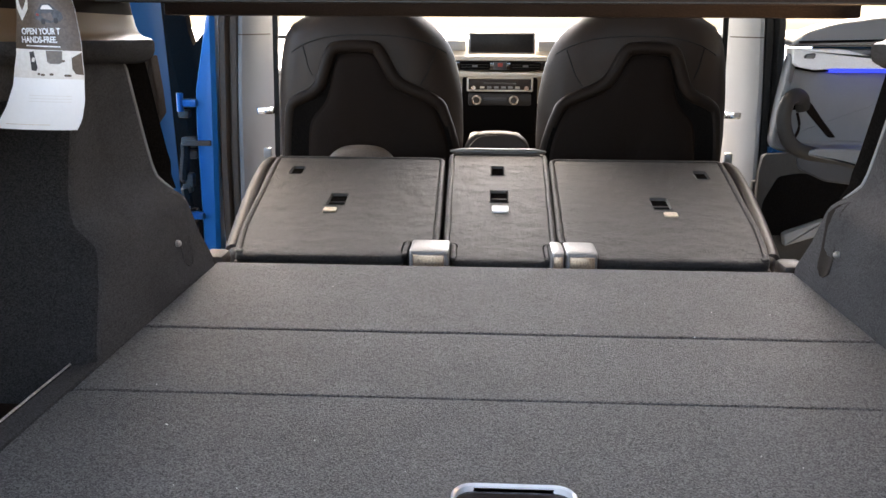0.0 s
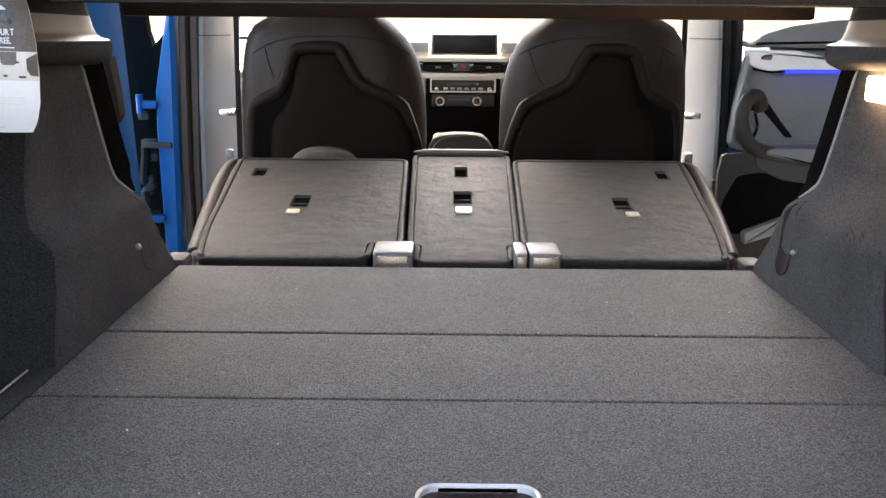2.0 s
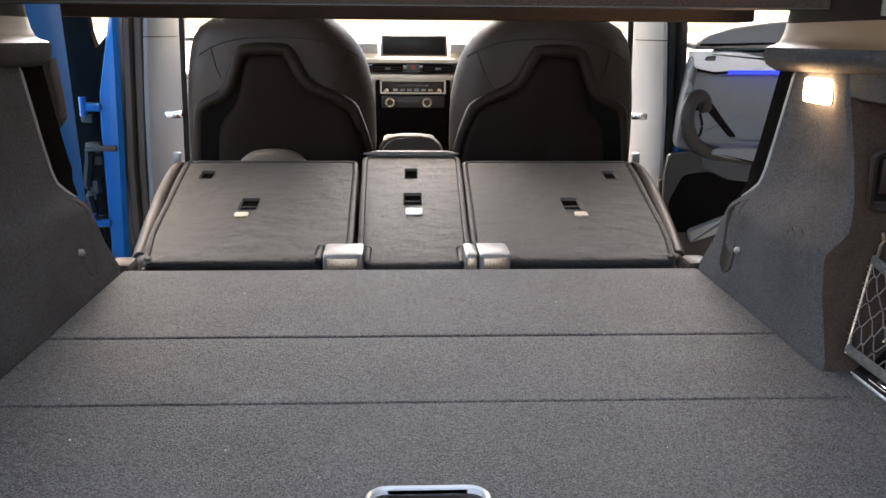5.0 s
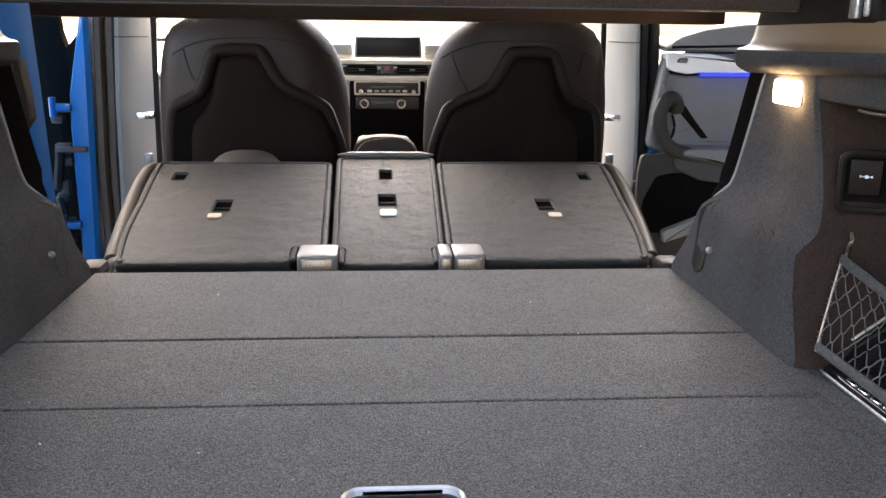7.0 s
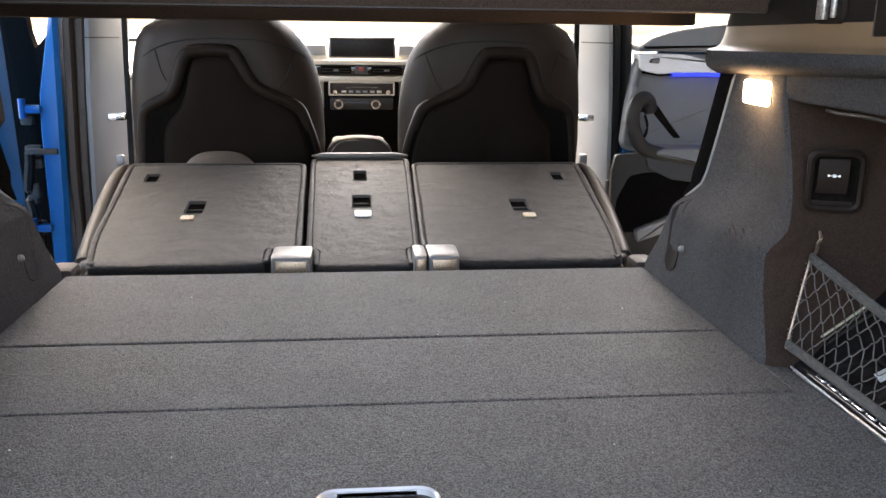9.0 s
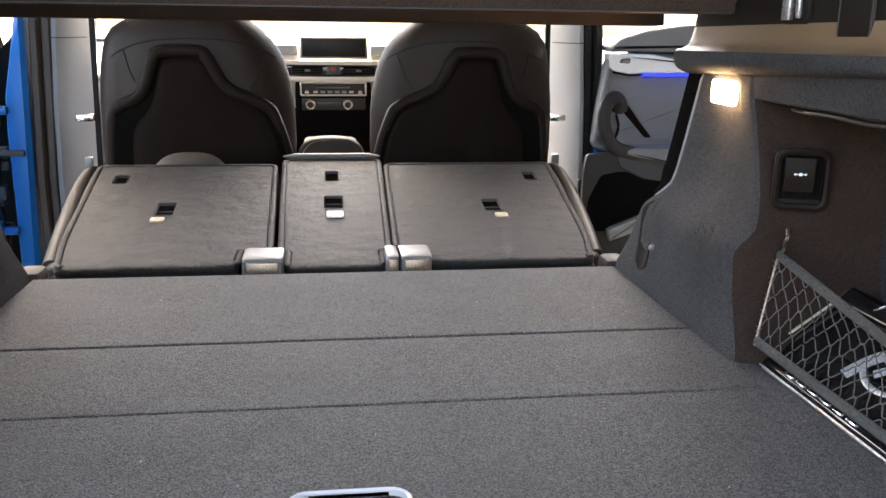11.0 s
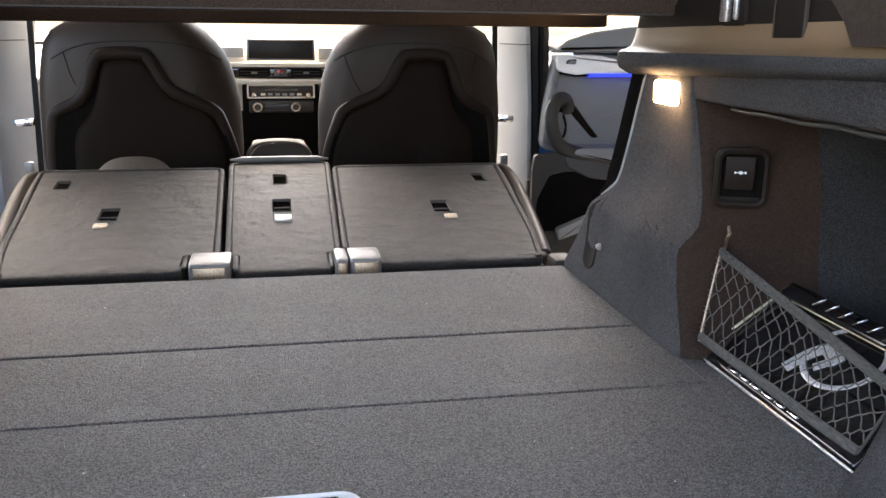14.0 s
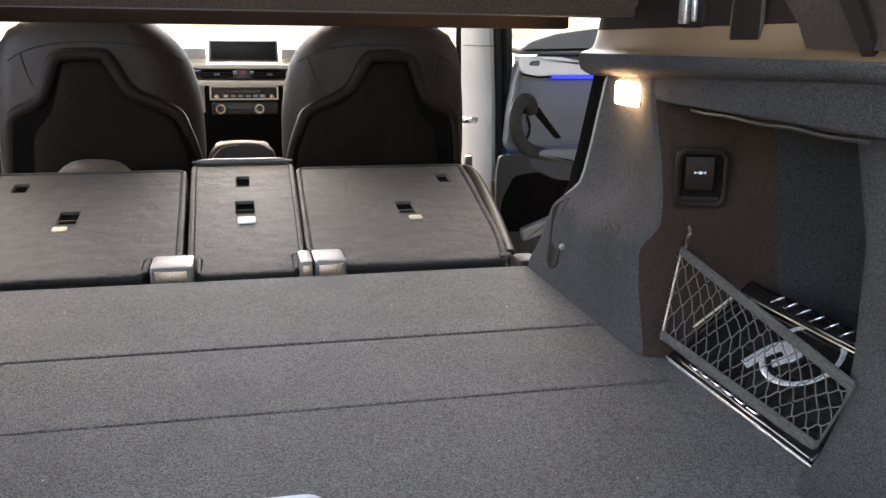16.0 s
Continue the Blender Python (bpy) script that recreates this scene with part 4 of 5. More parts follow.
    for x in (-0.16, 0.215):
        part("speaker_grille", rbox((x, 3.635, 0.335), (0.09, 0.012, 0.04), 0.004), GREY, t)


# ---- B-pillars, front doors ----
def pillar(s, nm):
    t = thing(nm, "pale grey trimmed door pillar with black and brown seals", "door pillar", kind="structure")
    def col(name, pts, mtl, y0, y1, label=""):
        rows = [[(s * x0, y0, z), (s * (x0 + 0.006), y0 - 0.008, z), (s * (x1 - 0.006), y0 - 0.008, z), (s * x1, y0, z), (s * x1, y1, z), (s * x0, y1, z)] for z, x0, x1 in pts]
        part(name, loft(rows, closed=True, caps=True), mtl, t, label)
    rows = []
    for z, x0, x1 in [(-0.25, 0.715, 0.79), (0.0, 0.718, 0.785), (0.2, 0.715, 0.78), (0.42, 0.70, 0.768), (0.7, 0.66, 0.74)]:
        d = x1 - x0
        rows.append([(s * x1, 2.80, z), (s * x1, 2.722, z), (s * (x1 - 0.06 * d), 2.716, z), (s * (x1 - 0.2 * d), 2.718, z), (s * (x1 - 0.40 * d), 2.740, z), (s * (x1 - 0.65 * d), 2.79, z), (s * (x1 - 0.88 * d), 2.87, z), (s * (x0 + 0.002), 2.93, z), (s * x0, 2.95, z)])
    # one trim on both pillars; the left takes a darker grey for its shade
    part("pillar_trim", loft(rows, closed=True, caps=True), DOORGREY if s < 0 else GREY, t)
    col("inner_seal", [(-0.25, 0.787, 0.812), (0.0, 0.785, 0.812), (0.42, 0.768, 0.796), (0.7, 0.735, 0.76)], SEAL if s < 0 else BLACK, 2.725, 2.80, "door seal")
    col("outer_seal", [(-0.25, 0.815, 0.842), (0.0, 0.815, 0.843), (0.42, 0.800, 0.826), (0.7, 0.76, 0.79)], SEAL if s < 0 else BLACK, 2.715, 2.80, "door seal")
    z0 = 0.385
    part("cap_joint", sweep([(s * (0.771 - k * 0.068), y - 0.001, z0) for k, y in ((0.0, 2.722), (0.06, 2.715), (0.2, 2.717), (0.40, 2.739), (0.65, 2.789), (0.88, 2.869))], 0.004, 0.004, n=6), SEAL, t, "dark joint in the pillar trim")
    part("belt_anchor", rbox((s * 0.70, 2.735, 0.16), (0.05, 0.03, 0.022), 0.006), CHROME, t, "bright belt guide")
    part("belt_webbing", sweep([(s * (0.672 + 0.02 * (0.16 - z)), 2.76, z) for z in np.linspace(-0.05, 0.55, 8)], 0.016, 0.004, up=(0, 1, 0), n=6), BLACK, t, "dark seat belt webbing")
    part("belt_buckle", rbox((s * 0.70, 2.74, 0.03), (0.025, 0.02, 0.035), 0.006), SILVER, t)
    # front door beyond the pillar
    d = thing("front_door", "closed front door with grey trim below its window", "car door", group="front doors")
    part("door_trim", rbox((s * 0.80, 3.3, 0.0), (0.06, 0.95, 0.50), 0.02), MIDGREY, d)
    part("window_sill", rbox((s * 0.79, 3.3, 0.255), (0.07, 0.95, 0.022), 0.009), GREY, d)
    part("mirror_foot", rbox((s * 0.93, 3.70, 0.364), (0.20, 0.05, 0.016), 0.006), DARK, d, "dark foot of the door mirror")
    part("window_frame", sweep([(s * (0.80 - 0.10 * (z - 0.22)), 2.86, z) for z in np.linspace(0.2, 0.75, 6)], 0.03, 0.03), DARK, d)


# ---- open rear doors ----
def right_door():
    t = thing("open_rear_door", "open rear door with grey trim, silver strip and grab handle", "car door", group="open rear doors")
    y = 2.70
    def X(p):
        return 0.822 + (p - 1262) * 0.001625
    def Z(p):
        return 0.363 - (p - 85) * 0.00166
    def prism(name, pts, y0, y1, mtl, r=0.008, label="", parent=None, rad=0.01):
        po = ccw(rounded([(X(a), Z(b)) for a, b in pts], rad, 4))
        m = Matrix(((1, 0, 0, 0), (0, 0, -1, 0), (0, 1, 0, 0), (0, 0, 0, 1)))
        return part(name, slab(po, -y1, -y0, r, 3, m), mtl, parent or t, label, sharp=8)
    prism("door_shell", [(1250, 480), (1246, 330), (1276, 130), (1288, 100), (1334, 76), (1440, 56), (1760, 48), (1780, 480)], y, y + 0.10, BLUE, 0.01, "blue painted outer shell")

    def plate(name, pts, y0, y1, mtl, r=0.008, label="", parent=None, rad=0.01):
        m = Matrix(((1, 0, 0, 0), (0, 0, -1, 0), (0, 1, 0, 0), (0, 0, 0, 1)))
        return part(name, slab(ccw(rounded(pts, rad, 5)), -y1, -y0, r, 5, m), mtl, parent or t, label, sharp=8)
    plate("window_ledge", ((0.823, 0.372), (0.830, 0.384), (0.855, 0.405), (0.933, 0.429), (1.050, 0.445), (1.421, 0.462), (1.433, 0.373), (1.058, 0.369), (0.867, 0.365), (0.832, 0.363)), y - 0.07, y + 0.02, DOORGREY, 0.014, "soft grey padded window ledge", rad=0.02)
    # pale strip paints the rim of light along the ledge's foot
    plate("ledge_rim", ((0.830, 0.366), (0.867, 0.371), (1.432, 0.376), (1.433, 0.367), (0.867, 0.362), (0.832, 0.361)), y - 0.062, y, GREY, 0.004, "pale strip painting the light rim under the ledge", rad=0.004)
    st = plate("silver_strip", ((0.832, 0.357), (0.963, 0.356), (1.012, 0.346), (1.061, 0.334), (1.438, 0.335), (1.442, 0.304), (0.944, 0.301), (0.896, 0.297), (0.854, 0.304), (0.834, 0.314)), y - 0.05, y + 0.01, PALE, 0.005, "silver trim strip painted pale for its glint", rad=0.006)
    lv = plate("lever_recess", ((0.860, 0.330), (0.866, 0.342), (0.895, 0.345), (0.894, 0.328)), y - 0.0515, y - 0.03, MIDGREY, 0.002, "dark recess of the release lever", st, 0.008)
    plate("release_lever", ((0.867, 0.331), (0.873, 0.340), (0.893, 0.341), (0.891, 0.329)), y - 0.058, y - 0.03, SILVER, 0.003, "", lv, 0.004)
    plate("ambient_strip", ((0.937, 0.299), (1.442, 0.302), (1.444, 0.291), (0.937, 0.291)), y - 0.047, y, AMBIENT, 0.001, "blue lit ambient line", st, 0)
    plate("strip_shadow_gap", ((0.849, 0.306), (0.896, 0.298), (0.937, 0.298), (0.937, 0.293), (0.897, 0.291), (0.854, 0.298)), y - 0.046, y, PIT, 0.001, "dark joint under the strip", st, 0.001)
    # moulded panel, dished inside its rounded border
    po = ccw(rounded(((0.795, 0.071), (0.807, 0.204), (0.831, 0.356), (1.435, 0.356), (1.475, 0.051), (0.891, 0.053)), 0.035, 6))
    rows = [[(x, y - d, z) for x, z in inset(po, g)] for g, d in ((0.0, 0.0), (0.0, 0.03), (0.004, 0.038), (0.009, 0.040), (0.014, 0.038), (0.020, 0.030), (0.026, 0.020), (0.032, 0.014))]
    part("door_panel", loft(rows, closed=True, caps=True), DOORGREY, t, "grey moulded door panel with a dished middle", sharp=30)
    oval = [(0.827, 0.247)]
    cx, cz = oval[0]
    part("tweeter", slab([(cx + 0.010 * math.cos(a), cz + 0.019 * math.sin(a)) for a in np.linspace(0, 2 * math.pi, 21)[:-1]], -y + 0.030, -y + 0.045, 0.003, 3, Matrix(((1, 0, 0, 0), (0, 0, -1, 0), (0, 1, 0, 0), (0, 0, 0, 1)))), DOORGREY, t, "small oval loudspeaker cover")
    flat = Matrix(((1, 0, 0, 0), (0, 0, -1, 0), (0, 1, 0, 0), (0, 0, 0, 1)))
    out = ccw(rounded([(X(a), Z(b)) for a, b in ((1226, 480), (1224, 300), (1230, 268), (1300, 262), (1700, 275), (1700, 480))], 0.01, 4))
    hole = ccw(rounded([(X(a), Z(b)) for a, b in ((1230, 412), (1236, 350), (1258, 306), (1290, 300), (1420, 300), (1440, 320), (1440, 412))], 0.012, 4))
    lo = part("lower_panel", holed(out, [hole], 0.055 - y, 0.075 - y, flat), DARK, t, "dark lower door panel")
    # shallow hollow; its deep shade comes from the black colour
    well = [[(x, y - d, z) for x, z in inset(hole, g)] for d, g in ((0.076, 0.001), (0.060, 0.001), (0.004, 0.004))]
    part("door_pocket", loft(well, closed=True, caps=True), PIT, lo, "hollow door pocket with its shade painted black")
    part("panel_backing", rbox((X(1460), y - 0.003, Z(372)), (0.76, 0.02, 0.17), 0.004), DARK, t)
    prism("sill_plate", [(1272, 406), (1278, 402), (1342, 378), (1342, 404), (1276, 426)], y - 0.11, y - 0.08, GREY, 0.006, "pale grey sill trim", rad=0.004)
    ar = [(x, y - d, z) for x, z, d in ((0.888, 0.185, 0.012), (0.877, 0.214, 0.030), (0.852, 0.227, 0.055), (0.829, 0.218, 0.070), (0.815, 0.191, 0.080), (0.813, 0.162, 0.082), (0.821, 0.127, 0.082), (0.838, 0.095, 0.080), (0.867, 0.074, 0.078), (0.910, 0.062, 0.075), (0.971, 0.050, 0.070), (1.040, 0.028, 0.065), (1.084, 0.013, 0.060))]
    part("grab_handle", sweep(smooth(ar, 5), 0.042, 0.030, up=(0, -1, 0), n=14), DARK, t, "curved dark grab handle running into the armrest")
    # flat dark plate paints the shade inside the handle's loop
    ah = plate("handle_hollow", ((0.850, 0.181), (0.850, 0.210), (0.869, 0.222), (0.898, 0.215), (0.899, 0.190), (0.881, 0.184)), y - 0.0165, y - 0.002, PIT, 0.001, "dark plate for the shade behind the handle", rad=0.008)
    part("inner_loop", sweep(smooth([(x, y - 0.03, z) for x, z in ((0.867, 0.175), (0.876, 0.145), (0.874, 0.119), (0.865, 0.101))], 5), 0.008, 0.008), SHELL, ah, "thin dark inner loop")
    # the diagonal shadow on the panel, built as a dark plate
    plate("pull_shadow", ((0.894, 0.213), (0.911, 0.199), (0.947, 0.152), (0.988, 0.104), (0.967, 0.103), (0.927, 0.146), (0.897, 0.178)), y - 0.022, y - 0.005, SHELL, 0.003, "dark tapering plate painting a diagonal shadow", rad=0.006)
    plate("armrest", ((0.888, 0.061), (0.890, 0.074), (0.914, 0.080), (1.098, 0.081), (1.105, 0.007), (1.060, 0.023), (0.990, 0.041), (0.928, 0.052)), y - 0.095, y - 0.005, DOORGREY, 0.006, "padded armrest with a soft top", rad=0.012)
    plate("armrest_base", ((0.853, 0.080), (0.891, 0.053), (0.991, 0.035), (1.105, 0.005), (1.109, -0.035), (0.946, -0.016), (0.869, 0.020)), y - 0.080, y - 0.005, MIDGREY, 0.006, "dark underside of the armrest", rad=0.012)


def left_door():
    t = thing("open_rear_door", "open blue rear door seen on its shut edge with hinges", "car door", group="open rear doors")
    # edge of the swung-out door
    rows = []
    for z in np.linspace(-0.30, 0.62, 14):
        o = 0.055 * z + 0.02 * (z > 0.3) * (z - 0.3)
        rows.append([(-1.005 - o, 2.40, z), (-0.992 - o, 2.392, z), (-0.960 - o * 0.9, 2.44, z), (-0.954 - o * 0.9, 2.445, z), (-0.925 - o * 0.7, 2.525, z), (-0.917 - o * 0.6, 2.55, z), (-0.985 - o, 2.60, z), (-1.03 - o, 2.50, z)])
    part("door_edge", loft(rows, closed=True, caps=True), BLUE, t, "glossy blue inner edge of the door")
    part("door_body", rbox((-1.46, 2.46, 0.05), (0.86, 0.10, 0.72), 0.02), BLUE, t, "blue outer skin")
    p = part("pillar_rear", slab(ccw(rounded(((-0.765, 0.347), (-0.728, 0.351), (-0.711, 0.354), (-0.703, 0.285), (-0.700, 0.236), (-0.722, 0.205), (-0.751, 0.205), (-0.756, 0.296)), 0.002, 2)), -1.90, -1.86, 0.004, 3, Matrix(((1, 0, 0, 0), (0, 0, -1, 0), (0, 1, 0, 0), (0, 0, 0, 1)))), FABRIC)
    tagged(p, "brown grey seal strip along the rear door opening", "door seal", kind="structure")
    p = thing("pillar_left_outer", "blue painted outer pillar face with hinge and check strap", "door pillar", kind="structure")
    rows = []
    for z in np.linspace(-0.35, 0.7, 12):
        o = 0.03 * z
        rows.append([(-0.905 + 0.2 * max(0.0, z - 0.2), 2.70, z), (-0.90 + 0.2 * max(0.0, z - 0.2), 2.692, z), (-0.858 + o, 2.69, z), (-0.845 + o, 2.70, z), (-0.845 + o, 2.75, z), (-0.905 + 0.2 * max(0.0, z - 0.2), 2.75, z)])
    part("pillar_face", loft(rows, closed=True, caps=True), BLUE, p)
    flat = Matrix(((1, 0, 0, 0), (0, 0, -1, 0), (0, 1, 0, 0), (0, 0, 0, 1)))
    # black slab paints the gap's shade; notch shaped to the camera's view
    notch = ccw(rounded([(-1.02, -0.35), (-0.88, -0.35), (-0.88, 0.40), (-0.898, 0.375), (-0.921, 0.352), (-0.934, 0.40), (-0.945, 0.50), (-1.02, 0.50)], 0.004, 2))
    part("hinge_recess", slab(notch, -2.80, -2.76, 0.003, 2, flat), PIT, p, "black slab for the shade in the hinge gap")
    for z in (0.185, -0.16):
        h = part("hinge", rbox((-0.925, 2.69, z), (0.06, 0.03, 0.022), 0.005), BLUE, p, "blue painted door hinge")
        part("hinge_pin", cyl((-0.945, 2.68, z - 0.025), (-0.945, 2.68, z + 0.03), 0.010, 12), BLUE, h)
    rnd = random.Random(8)
    for k in range(9):
        z = -0.26 + k * 0.056
        part("cable_clip", rbox((-0.935 + rnd.uniform(-0.018, 0.018), 2.715 + rnd.uniform(-0.01, 0.01), z), (rnd.uniform(0.02, 0.05), 0.03, rnd.uniform(0.018, 0.045)), 0.006, 2, Matrix.Rotation(rnd.uniform(-0.02, 0.02), 4, "Y")), SLOT if k % 2 else SEAL, p)
    part("check_strap", rbox((-0.905, 2.685, 0.065), (0.09, 0.012, 0.016), 0.003), SEAL, p, "brown-black check strap")
    part("gasket", sweep([(-0.95 + 0.006 * math.sin(z * 30), 2.70, z) for z in np.linspace(-0.3, 0.06, 14)], 0.035, 0.03), BLACK, p, "black rubber cable boot")


# ---- side pocket: kit and net ----
def patch(a, b, c, d, u, v, sag=0.0):
    p = (Vector(a) * (1 - u) + Vector(b) * u) * (1 - v) + (Vector(d) * (1 - u) + Vector(c) * u) * v
    return p + Vector((sag * math.sin(math.pi * u) * math.sin(math.pi * v), 0, 0))


NET = ((0.5834, 1.135, 0.135), (0.596, 0.786, 0.077), (0.563, 0.790, 0.012), (0.5440, 1.098, 0.029))


def net():
    t = thing("luggage_net", "grey elastic luggage net stretched across the side pocket", "luggage net")
    a, b, c, d = NET
    nu, nv = 26, 7
    for j in range(nv):
        pts = []
        for i in range(nu + 1):
            u = i / nu
            v = (j + 0.5 + (0.5 if (i + j) % 2 else -0.5) * 0.98 + 0.10 * math.sin(i * 2.3 + j * 1.9)) / nv
            v = min(0.985, max(0.015, v))
            pts.append(patch(a, b, c, d, u, v, 0.012 + 0.002 * math.sin(i * 1.7 + j)))
        sm = smooth(pts, 5)
        part("cord", sweep(sm, 0.0015, 0.0015, up=(1, 0, 0.2), n=5), CORD, t)
    for v, nm in ((0.0, "top_strap"), (1.0, "bottom_strap")):
        rows = []
        for i in range(25):
            p = patch(a, b, c, d, i / 24, v) + Vector((-0.0015, 0, 0))
            h = 0.0066
            rows.append([p + Vector((0.002, 0, h)), p + Vector((-0.001, 0, h * 0.5)), p + Vector((-0.0015, 0, -h * 0.5)), p + Vector((0.001, 0, -h))])
        part(nm, thick(rows, (0.002, 0, 0)), STRAP, t, "flat woven strap")
    for u in (0.0, 1.0):
        part("end_rod", sweep([patch(a, b, c, d, u, v) for v in np.linspace(-0.05, 1.05, 9)], 0.0030, 0.0030), ROD if u < 0.5 else DARK, t, "thin steel end rod" if u < 0.5 else "dark bound net end")
    hk = smooth([(0.584, 1.134, 0.135), (0.588, 1.133, 0.141), (0.588, 1.130, 0.149), (0.583, 1.121, 0.156), (0.584, 1.117, 0.165), (0.588, 1.127, 0.172)], 4)
    part("hook", sweep(hk, 0.0044, 0.0044), ROD, t, "bent bronze wire hook in the pocket wall")
    for k in range(5):
        # cord ends wound round the rod
        p = patch(a, b, c, d, 0.0, 0.12 + 0.19 * k)
        part("cord_wrap", sweep([p + Vector((0.0032 * math.cos(w), 0.0032 * math.sin(w), 0.0011 * w - 0.004)) for w in np.linspace(0, 9.4, 19)], 0.0012, 0.0012, n=5), CORD, t)


def kit():
    t = thing("accessory_panel", "gloss black boxed panel with silver emblem lying in the pocket", "boxed panel")
    # a shallow tray leaning against the pocket's back wall
    u = Vector((0.122, 0, 0.088)).normalized()
    yv = Vector((0, 1, 0))
    nrm = Vector((-u.z, 0, u.x))
    o = Vector((0.558, 0.780, 0.0015))
    m = Matrix(((yv.x, u.x, nrm.x, o.x), (yv.y, u.y, nrm.y, o.y), (yv.z, u.z, nrm.z, o.z), (0, 0, 0, 1)))
    L, W = 0.325, 0.150
    part("panel", slab(rounded([(0, 0), (L, 0), (L, W), (0, W)], 0.006), -0.014, 0.0, 0.003, m=m), GLOSS, t)
    rim = part("lower_rim", slab(rounded([(0.0, -0.006), (L, -0.006), (L, 0.020), (0.0, 0.020)], 0.006), -0.016, 0.006, 0.006, 4, m=m), GLOSS, t, "gloss black lettered rim")
    part("edge_strip", sweep([m @ Vector((x, -0.007, -0.002)) for x in np.linspace(0.006, L, 12)], 0.006, 0.008, n=8), ALU, rim, "bright satin metal edge")
    part("edge_strip", sweep([m @ Vector((x, -0.007, -0.013)) for x in np.linspace(0.01, L, 12)], 0.004, 0.005, n=8), ALU, rim)
    for i, w in enumerate((0.020, 0.018, 0.020, 0.018, 0.019, 0.020)):
        x = 0.115 + i * 0.027
        bm = ring([(x + a, 0.006 + b) for a, b in rrect(w, 0.011, 0.002, 2)], [(x + a, 0.006 + b) for a, b in rrect(w - 0.004, 0.007, 0.001, 2)], 0.0055, 0.0075, m=m)
        part("letter_bar", bm, CHROME, rim)
    rim = part("upper_rim", slab(rounded([(0.0, W - 0.022), (L, W - 0.022), (L, W + 0.004), (0.0, W + 0.004)], 0.003), -0.012, 0.010, 0.005, m=m), GLOSS, t, "gloss black lettered rim")
    for i in range(9):
        x = 0.03 + i * 0.027
        part("letter_bar", rbox((x, W - 0.008, 0.0105), (0.0026, 0.019, 0.0016), 0.0005, 1, m @ Matrix.Translation((x, W, 0)) @ Matrix.Rotation(0.5, 4, "Z") @ Matrix.Translation((-x, -W, 0))), CHROME, rim)
    part("rim_line", sweep([m @ Vector((x, W - 0.022, 0.005)) for x in np.linspace(0.0, L - 0.03, 10)], 0.0022, 0.0022, n=6), BRONZE, rim)
    part("end_rim", sweep([m @ Vector((L, v, 0.006)) for v in np.linspace(0.0, W + 0.004, 6)], 0.0036, 0.0036, n=8), BRONZE, t, "bronze end rim")
    e = m @ Matrix.Translation((0.146, 0.096, 0.0))
    arc = [(0.054 * math.cos(a), 0.046 * math.sin(a)) for a in np.linspace(0.4, 5.6, 26)]
    em = part("emblem", sweep([e @ Vector((a, b, 0.0008)) for a, b in arc], 0.0075, 0.002, up=tuple(nrm), n=6), EMBLEM, t, "silver open-ring emblem")
    for pts, w in ((((0.052, -0.050, 0), (0.045, -0.020, 0), (0.030, 0.0, 0), (0.0, -0.010, 0)), 0.020), (((0.075, 0.05, 0), (0.03, 0.045, 0), (-0.07, 0.052, 0)), 0.011), (((0.020, -0.030, 0), (0.010, -0.010, 0), (0.025, 0.010, 0)), 0.014)):
        part("emblem_bar", sweep([e @ (Vector(p) + Vector((0, 0, 0.001))) for p in smooth(pts, 5)], w, 0.002, up=tuple(nrm), n=6), EMBLEM, em)


# ---- flyer ----
def text(body, size, m, material, parent, bold=0.0):
    cu = bpy.data.curves.new("lettering", "FONT")
    cu.body, cu.size, cu.extrude, cu.offset = body, size, 0.00008, bold
    tmp = bpy.data.objects.new("lettering", cu)
    me = bpy.data.meshes.new_from_object(tmp)
    bpy.data.objects.remove(tmp)
    me.transform(m)
    me.materials.append(material)
    ob = new("lettering", me)
    ob.parent = parent
    return ob


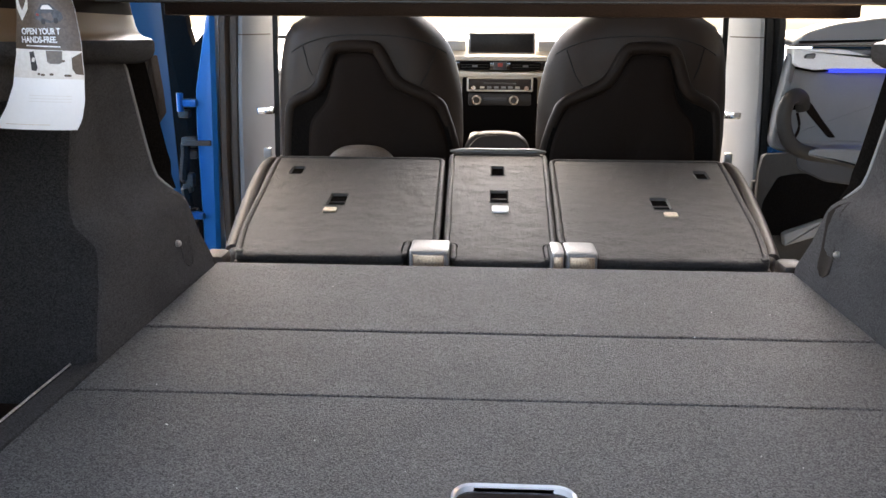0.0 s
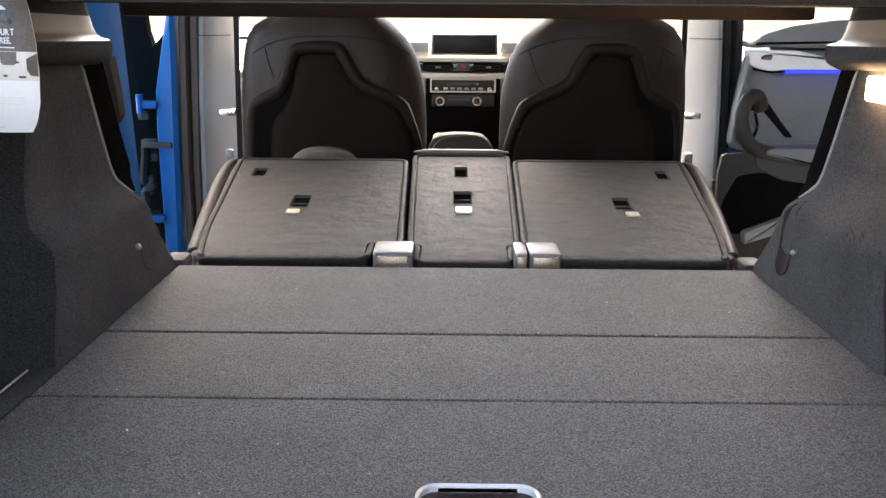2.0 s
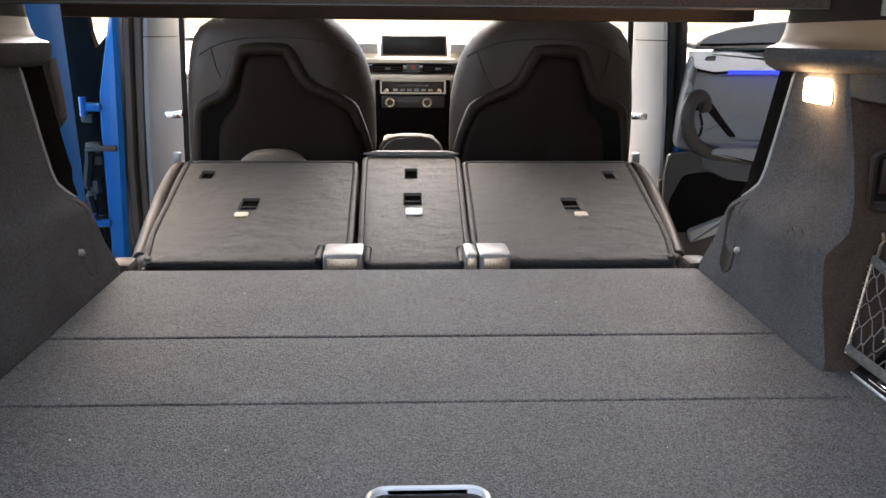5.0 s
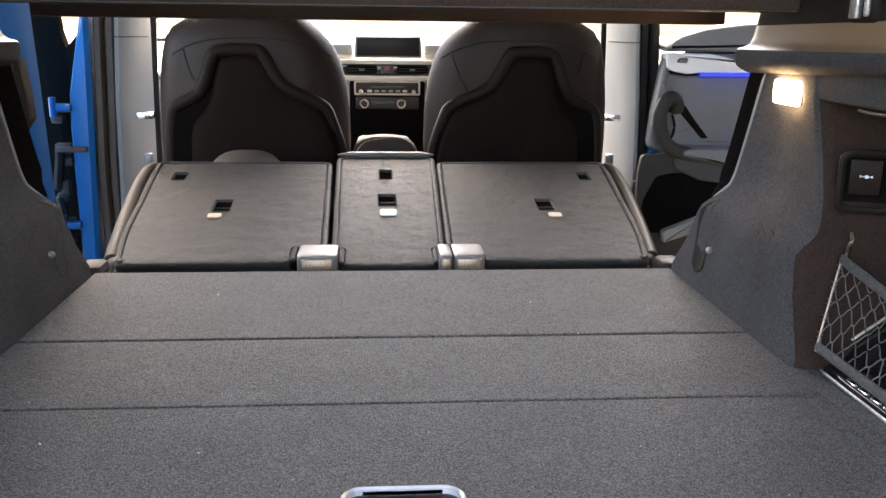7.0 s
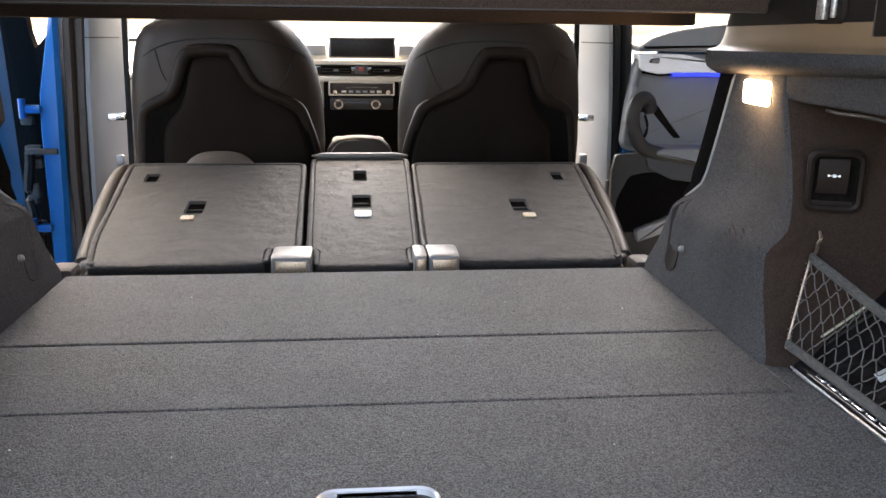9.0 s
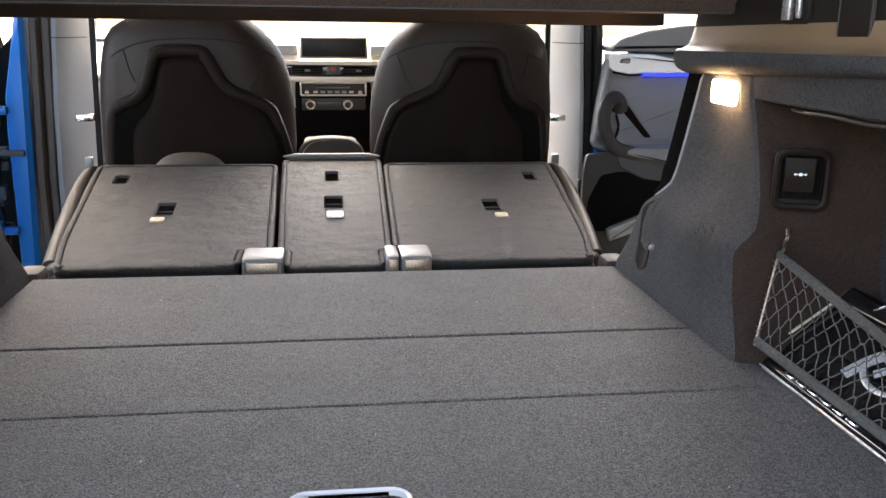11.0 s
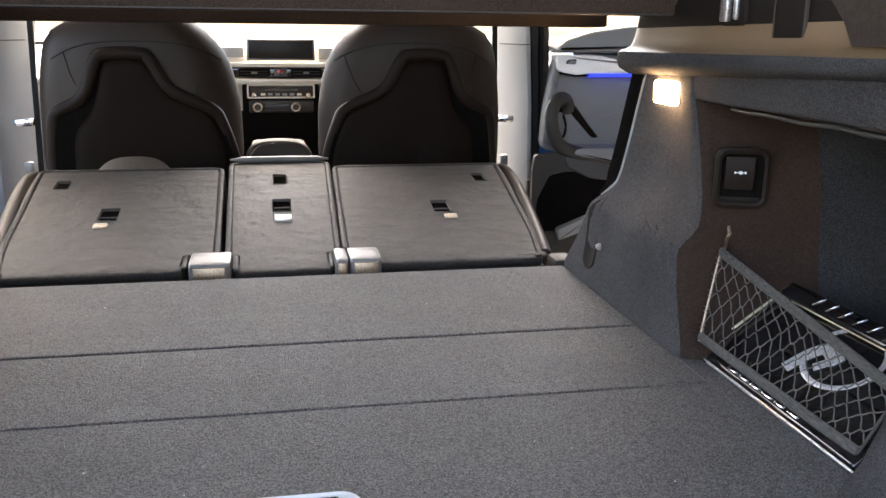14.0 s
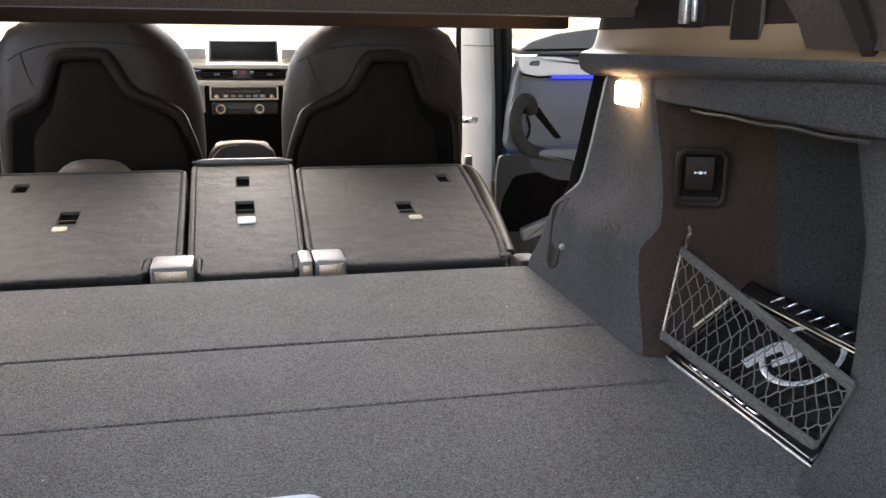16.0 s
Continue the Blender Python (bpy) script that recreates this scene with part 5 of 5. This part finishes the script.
def flyer():
    t = thing("flyer", "white printed paper flyer hanging from the ledge", "flyer")
    H = 0.165

    def P(u, v, d=0.0):
        """u from one long edge to the other, v from the foot up."""
        k = 1 - v
        x0 = float(np.interp(k, [0, 0.25, 0.5, 0.7, 0.85, 1.0], [-0.537, -0.532, -0.533, -0.540, -0.552, -0.571]))
        x1 = float(np.interp(k, [0, 0.2, 0.4, 0.6, 0.8, 0.93, 1.0], [-0.484, -0.472, -0.465, -0.463, -0.466, -0.473, -0.481]))
        yy = 1.065 - 0.022 * math.sin(k * 2.4) + 0.03 * (u - 0.3) ** 2 - d
        p = Vector((x0 - 0.0165 + (x1 - x0) * u, yy, 0.301 + H * v - 0.003 * (u - 0.5)))
        # drawn towards the camera's eye: clears the lip, same place in view
        view_eye = Vector((-0.026, 0.078, 0.421))
        return tuple(view_eye + (p - view_eye) * 0.962)
    part("sheet", thick([[P(i / 10, j / 24) for i in range(11)] for j in range(25)], (0, 0.0004, 0)), PAPER, t)

    def printed(name, u0, u1, v0, v1, mtl, d=0.0006, label=""):
        return part(name, loft([[P(u0 + (u1 - u0) * i / 8, v0 + (v1 - v0) * j / 10, d) for i in range(9)] for j in range(11)]), mtl, t, label)
    printed("photo", 0.0, 1.0, 0.539, 1.0, PHOTO, label="warm brown photograph of a parked car")
    printed("photo", 0.0, 1.0, 0.351, 0.539, PALEINK, 0.0007, "pale photograph with a key and boot")

    def blob(cu, cv, ru, rv, mtl, d=0.0013, n=14, label=""):
        bm = bmesh.new()
        vs = [bm.verts.new(P(cu + ru * math.copysign(abs(math.cos(a)) ** 0.7, math.cos(a)), cv + rv * math.copysign(abs(math.sin(a)) ** 0.7, math.sin(a)), d)) for a in np.linspace(0, 2 * math.pi, n + 1)[:-1]]
        bm.faces.new(vs)
        return part("picture", bm, mtl, t, label)
    def shape(pts, mtl, d=0.0013, label=""):
        bm = bmesh.new()
        bm.faces.new([bm.verts.new(P(u, v, d)) for u, v in pts])
        return part("picture", bm, mtl, t, label)
    shape(((0.02, 0.995), (0.30, 0.995), (0.24, 0.80), (0.12, 0.72), (0.02, 0.80)), PALEINK, 0.0009, "pale cone of light in the photograph")
    shape(((0.36, 0.742), (0.37, 0.782), (0.42, 0.800), (0.50, 0.838), (0.64, 0.842), (0.72, 0.808), (0.80, 0.786), (0.81, 0.752), (0.76, 0.730), (0.60, 0.716), (0.46, 0.722)), INK, 0.0013, "dark printed car")
    shape(((0.47, 0.802), (0.52, 0.830), (0.62, 0.833), (0.68, 0.806)), PALEINK, 0.0017)
    for cu, cv in ((0.50, 0.722), (0.70, 0.732)):
        blob(cu, cv, 0.035, 0.018, DARK, 0.0018)
    blob(0.41, 0.766, 0.025, 0.008, RED, 0.0018)
    blob(0.90, 0.90, 0.045, 0.022, PALEINK, 0.0012)
    shape(((0.24, 0.520), (0.31, 0.528), (0.38, 0.420), (0.36, 0.398), (0.29, 0.402)), INK, 0.0013, "dark printed car key")
    blob(0.31, 0.472, 0.025, 0.015, PALEINK, 0.0018)
    shape(((0.50, 0.536), (0.74, 0.536), (0.73, 0.462), (0.69, 0.450), (0.56, 0.450), (0.52, 0.462)), PHOTO, 0.0013, "printed tailgate")
    shape(((0.86, 0.492), (1.0, 0.530), (1.0, 0.380), (0.90, 0.386), (0.86, 0.42)), PHOTO, 0.0013, "printed rear wing")
    for cu, cv, r in ((0.46, 0.375, 0.03), (0.58, 0.38, 0.03), (0.74, 0.47, 0.03), (0.40, 0.38, 0.02), (0.80, 0.375, 0.05)):
        blob(cu, cv, r, 0.008, PHOTO, 0.0012)
    for k in range(3):
        printed("text_line", 0.30, 0.85, 0.235 - 0.02 * k, 0.2375 - 0.02 * k, PALEINK, 0.0010)
    printed("text_line", 0.12, 0.68, 0.035, 0.038, TAG, 0.0010)
    for line, u, v, sz in (("OPEN YOUR T", 0.17, 0.636, 0.0088), ("HANDS-FREE.", 0.17, 0.582, 0.0088)):
        p = P(u, v, 0.0075)
        text(line, sz, Matrix.Translation(p) @ Matrix.Rotation(radians(90), 4, "X") @ Matrix.Diagonal((0.72, 1, 1, 1)), WHITE, t, 0.0003)
    printed("text_line", 0.19, 0.72, 0.559, 0.567, WHITE, 0.0014)


setting()
boot_floor()
lint()
side_trim(-1, "dark felt boot side trim with an empty pocket, behind the flyer")
side_trim(1, "blue-grey felt boot side trim with a lit lamp and netted pocket")
boot_lamp()
release_switch()
ledge_fittings()
luggage_cover()
outer_seat(-1, "folded rear seat back with felt backing, bolster lightened as lit")
outer_seat(1, "folded rear seat back with felt backing and dark bolster")
middle_seat()
hinge_cover(-0.166, -0.094)
hinge_cover(0.097, 0.119)
hinge_cover(0.123, 0.180)
headrest()
front_seat(-1, -0.368, "dark brown leather front seat seen from behind, catching window light")
front_seat(1, 0.389, "dark leather front seat seen from behind, in deep shade")
console()
dashboard()
pillar(-1, "pillar_left")
pillar(1, "pillar_right")
right_door()
left_door()
kit()
net()
flyer()
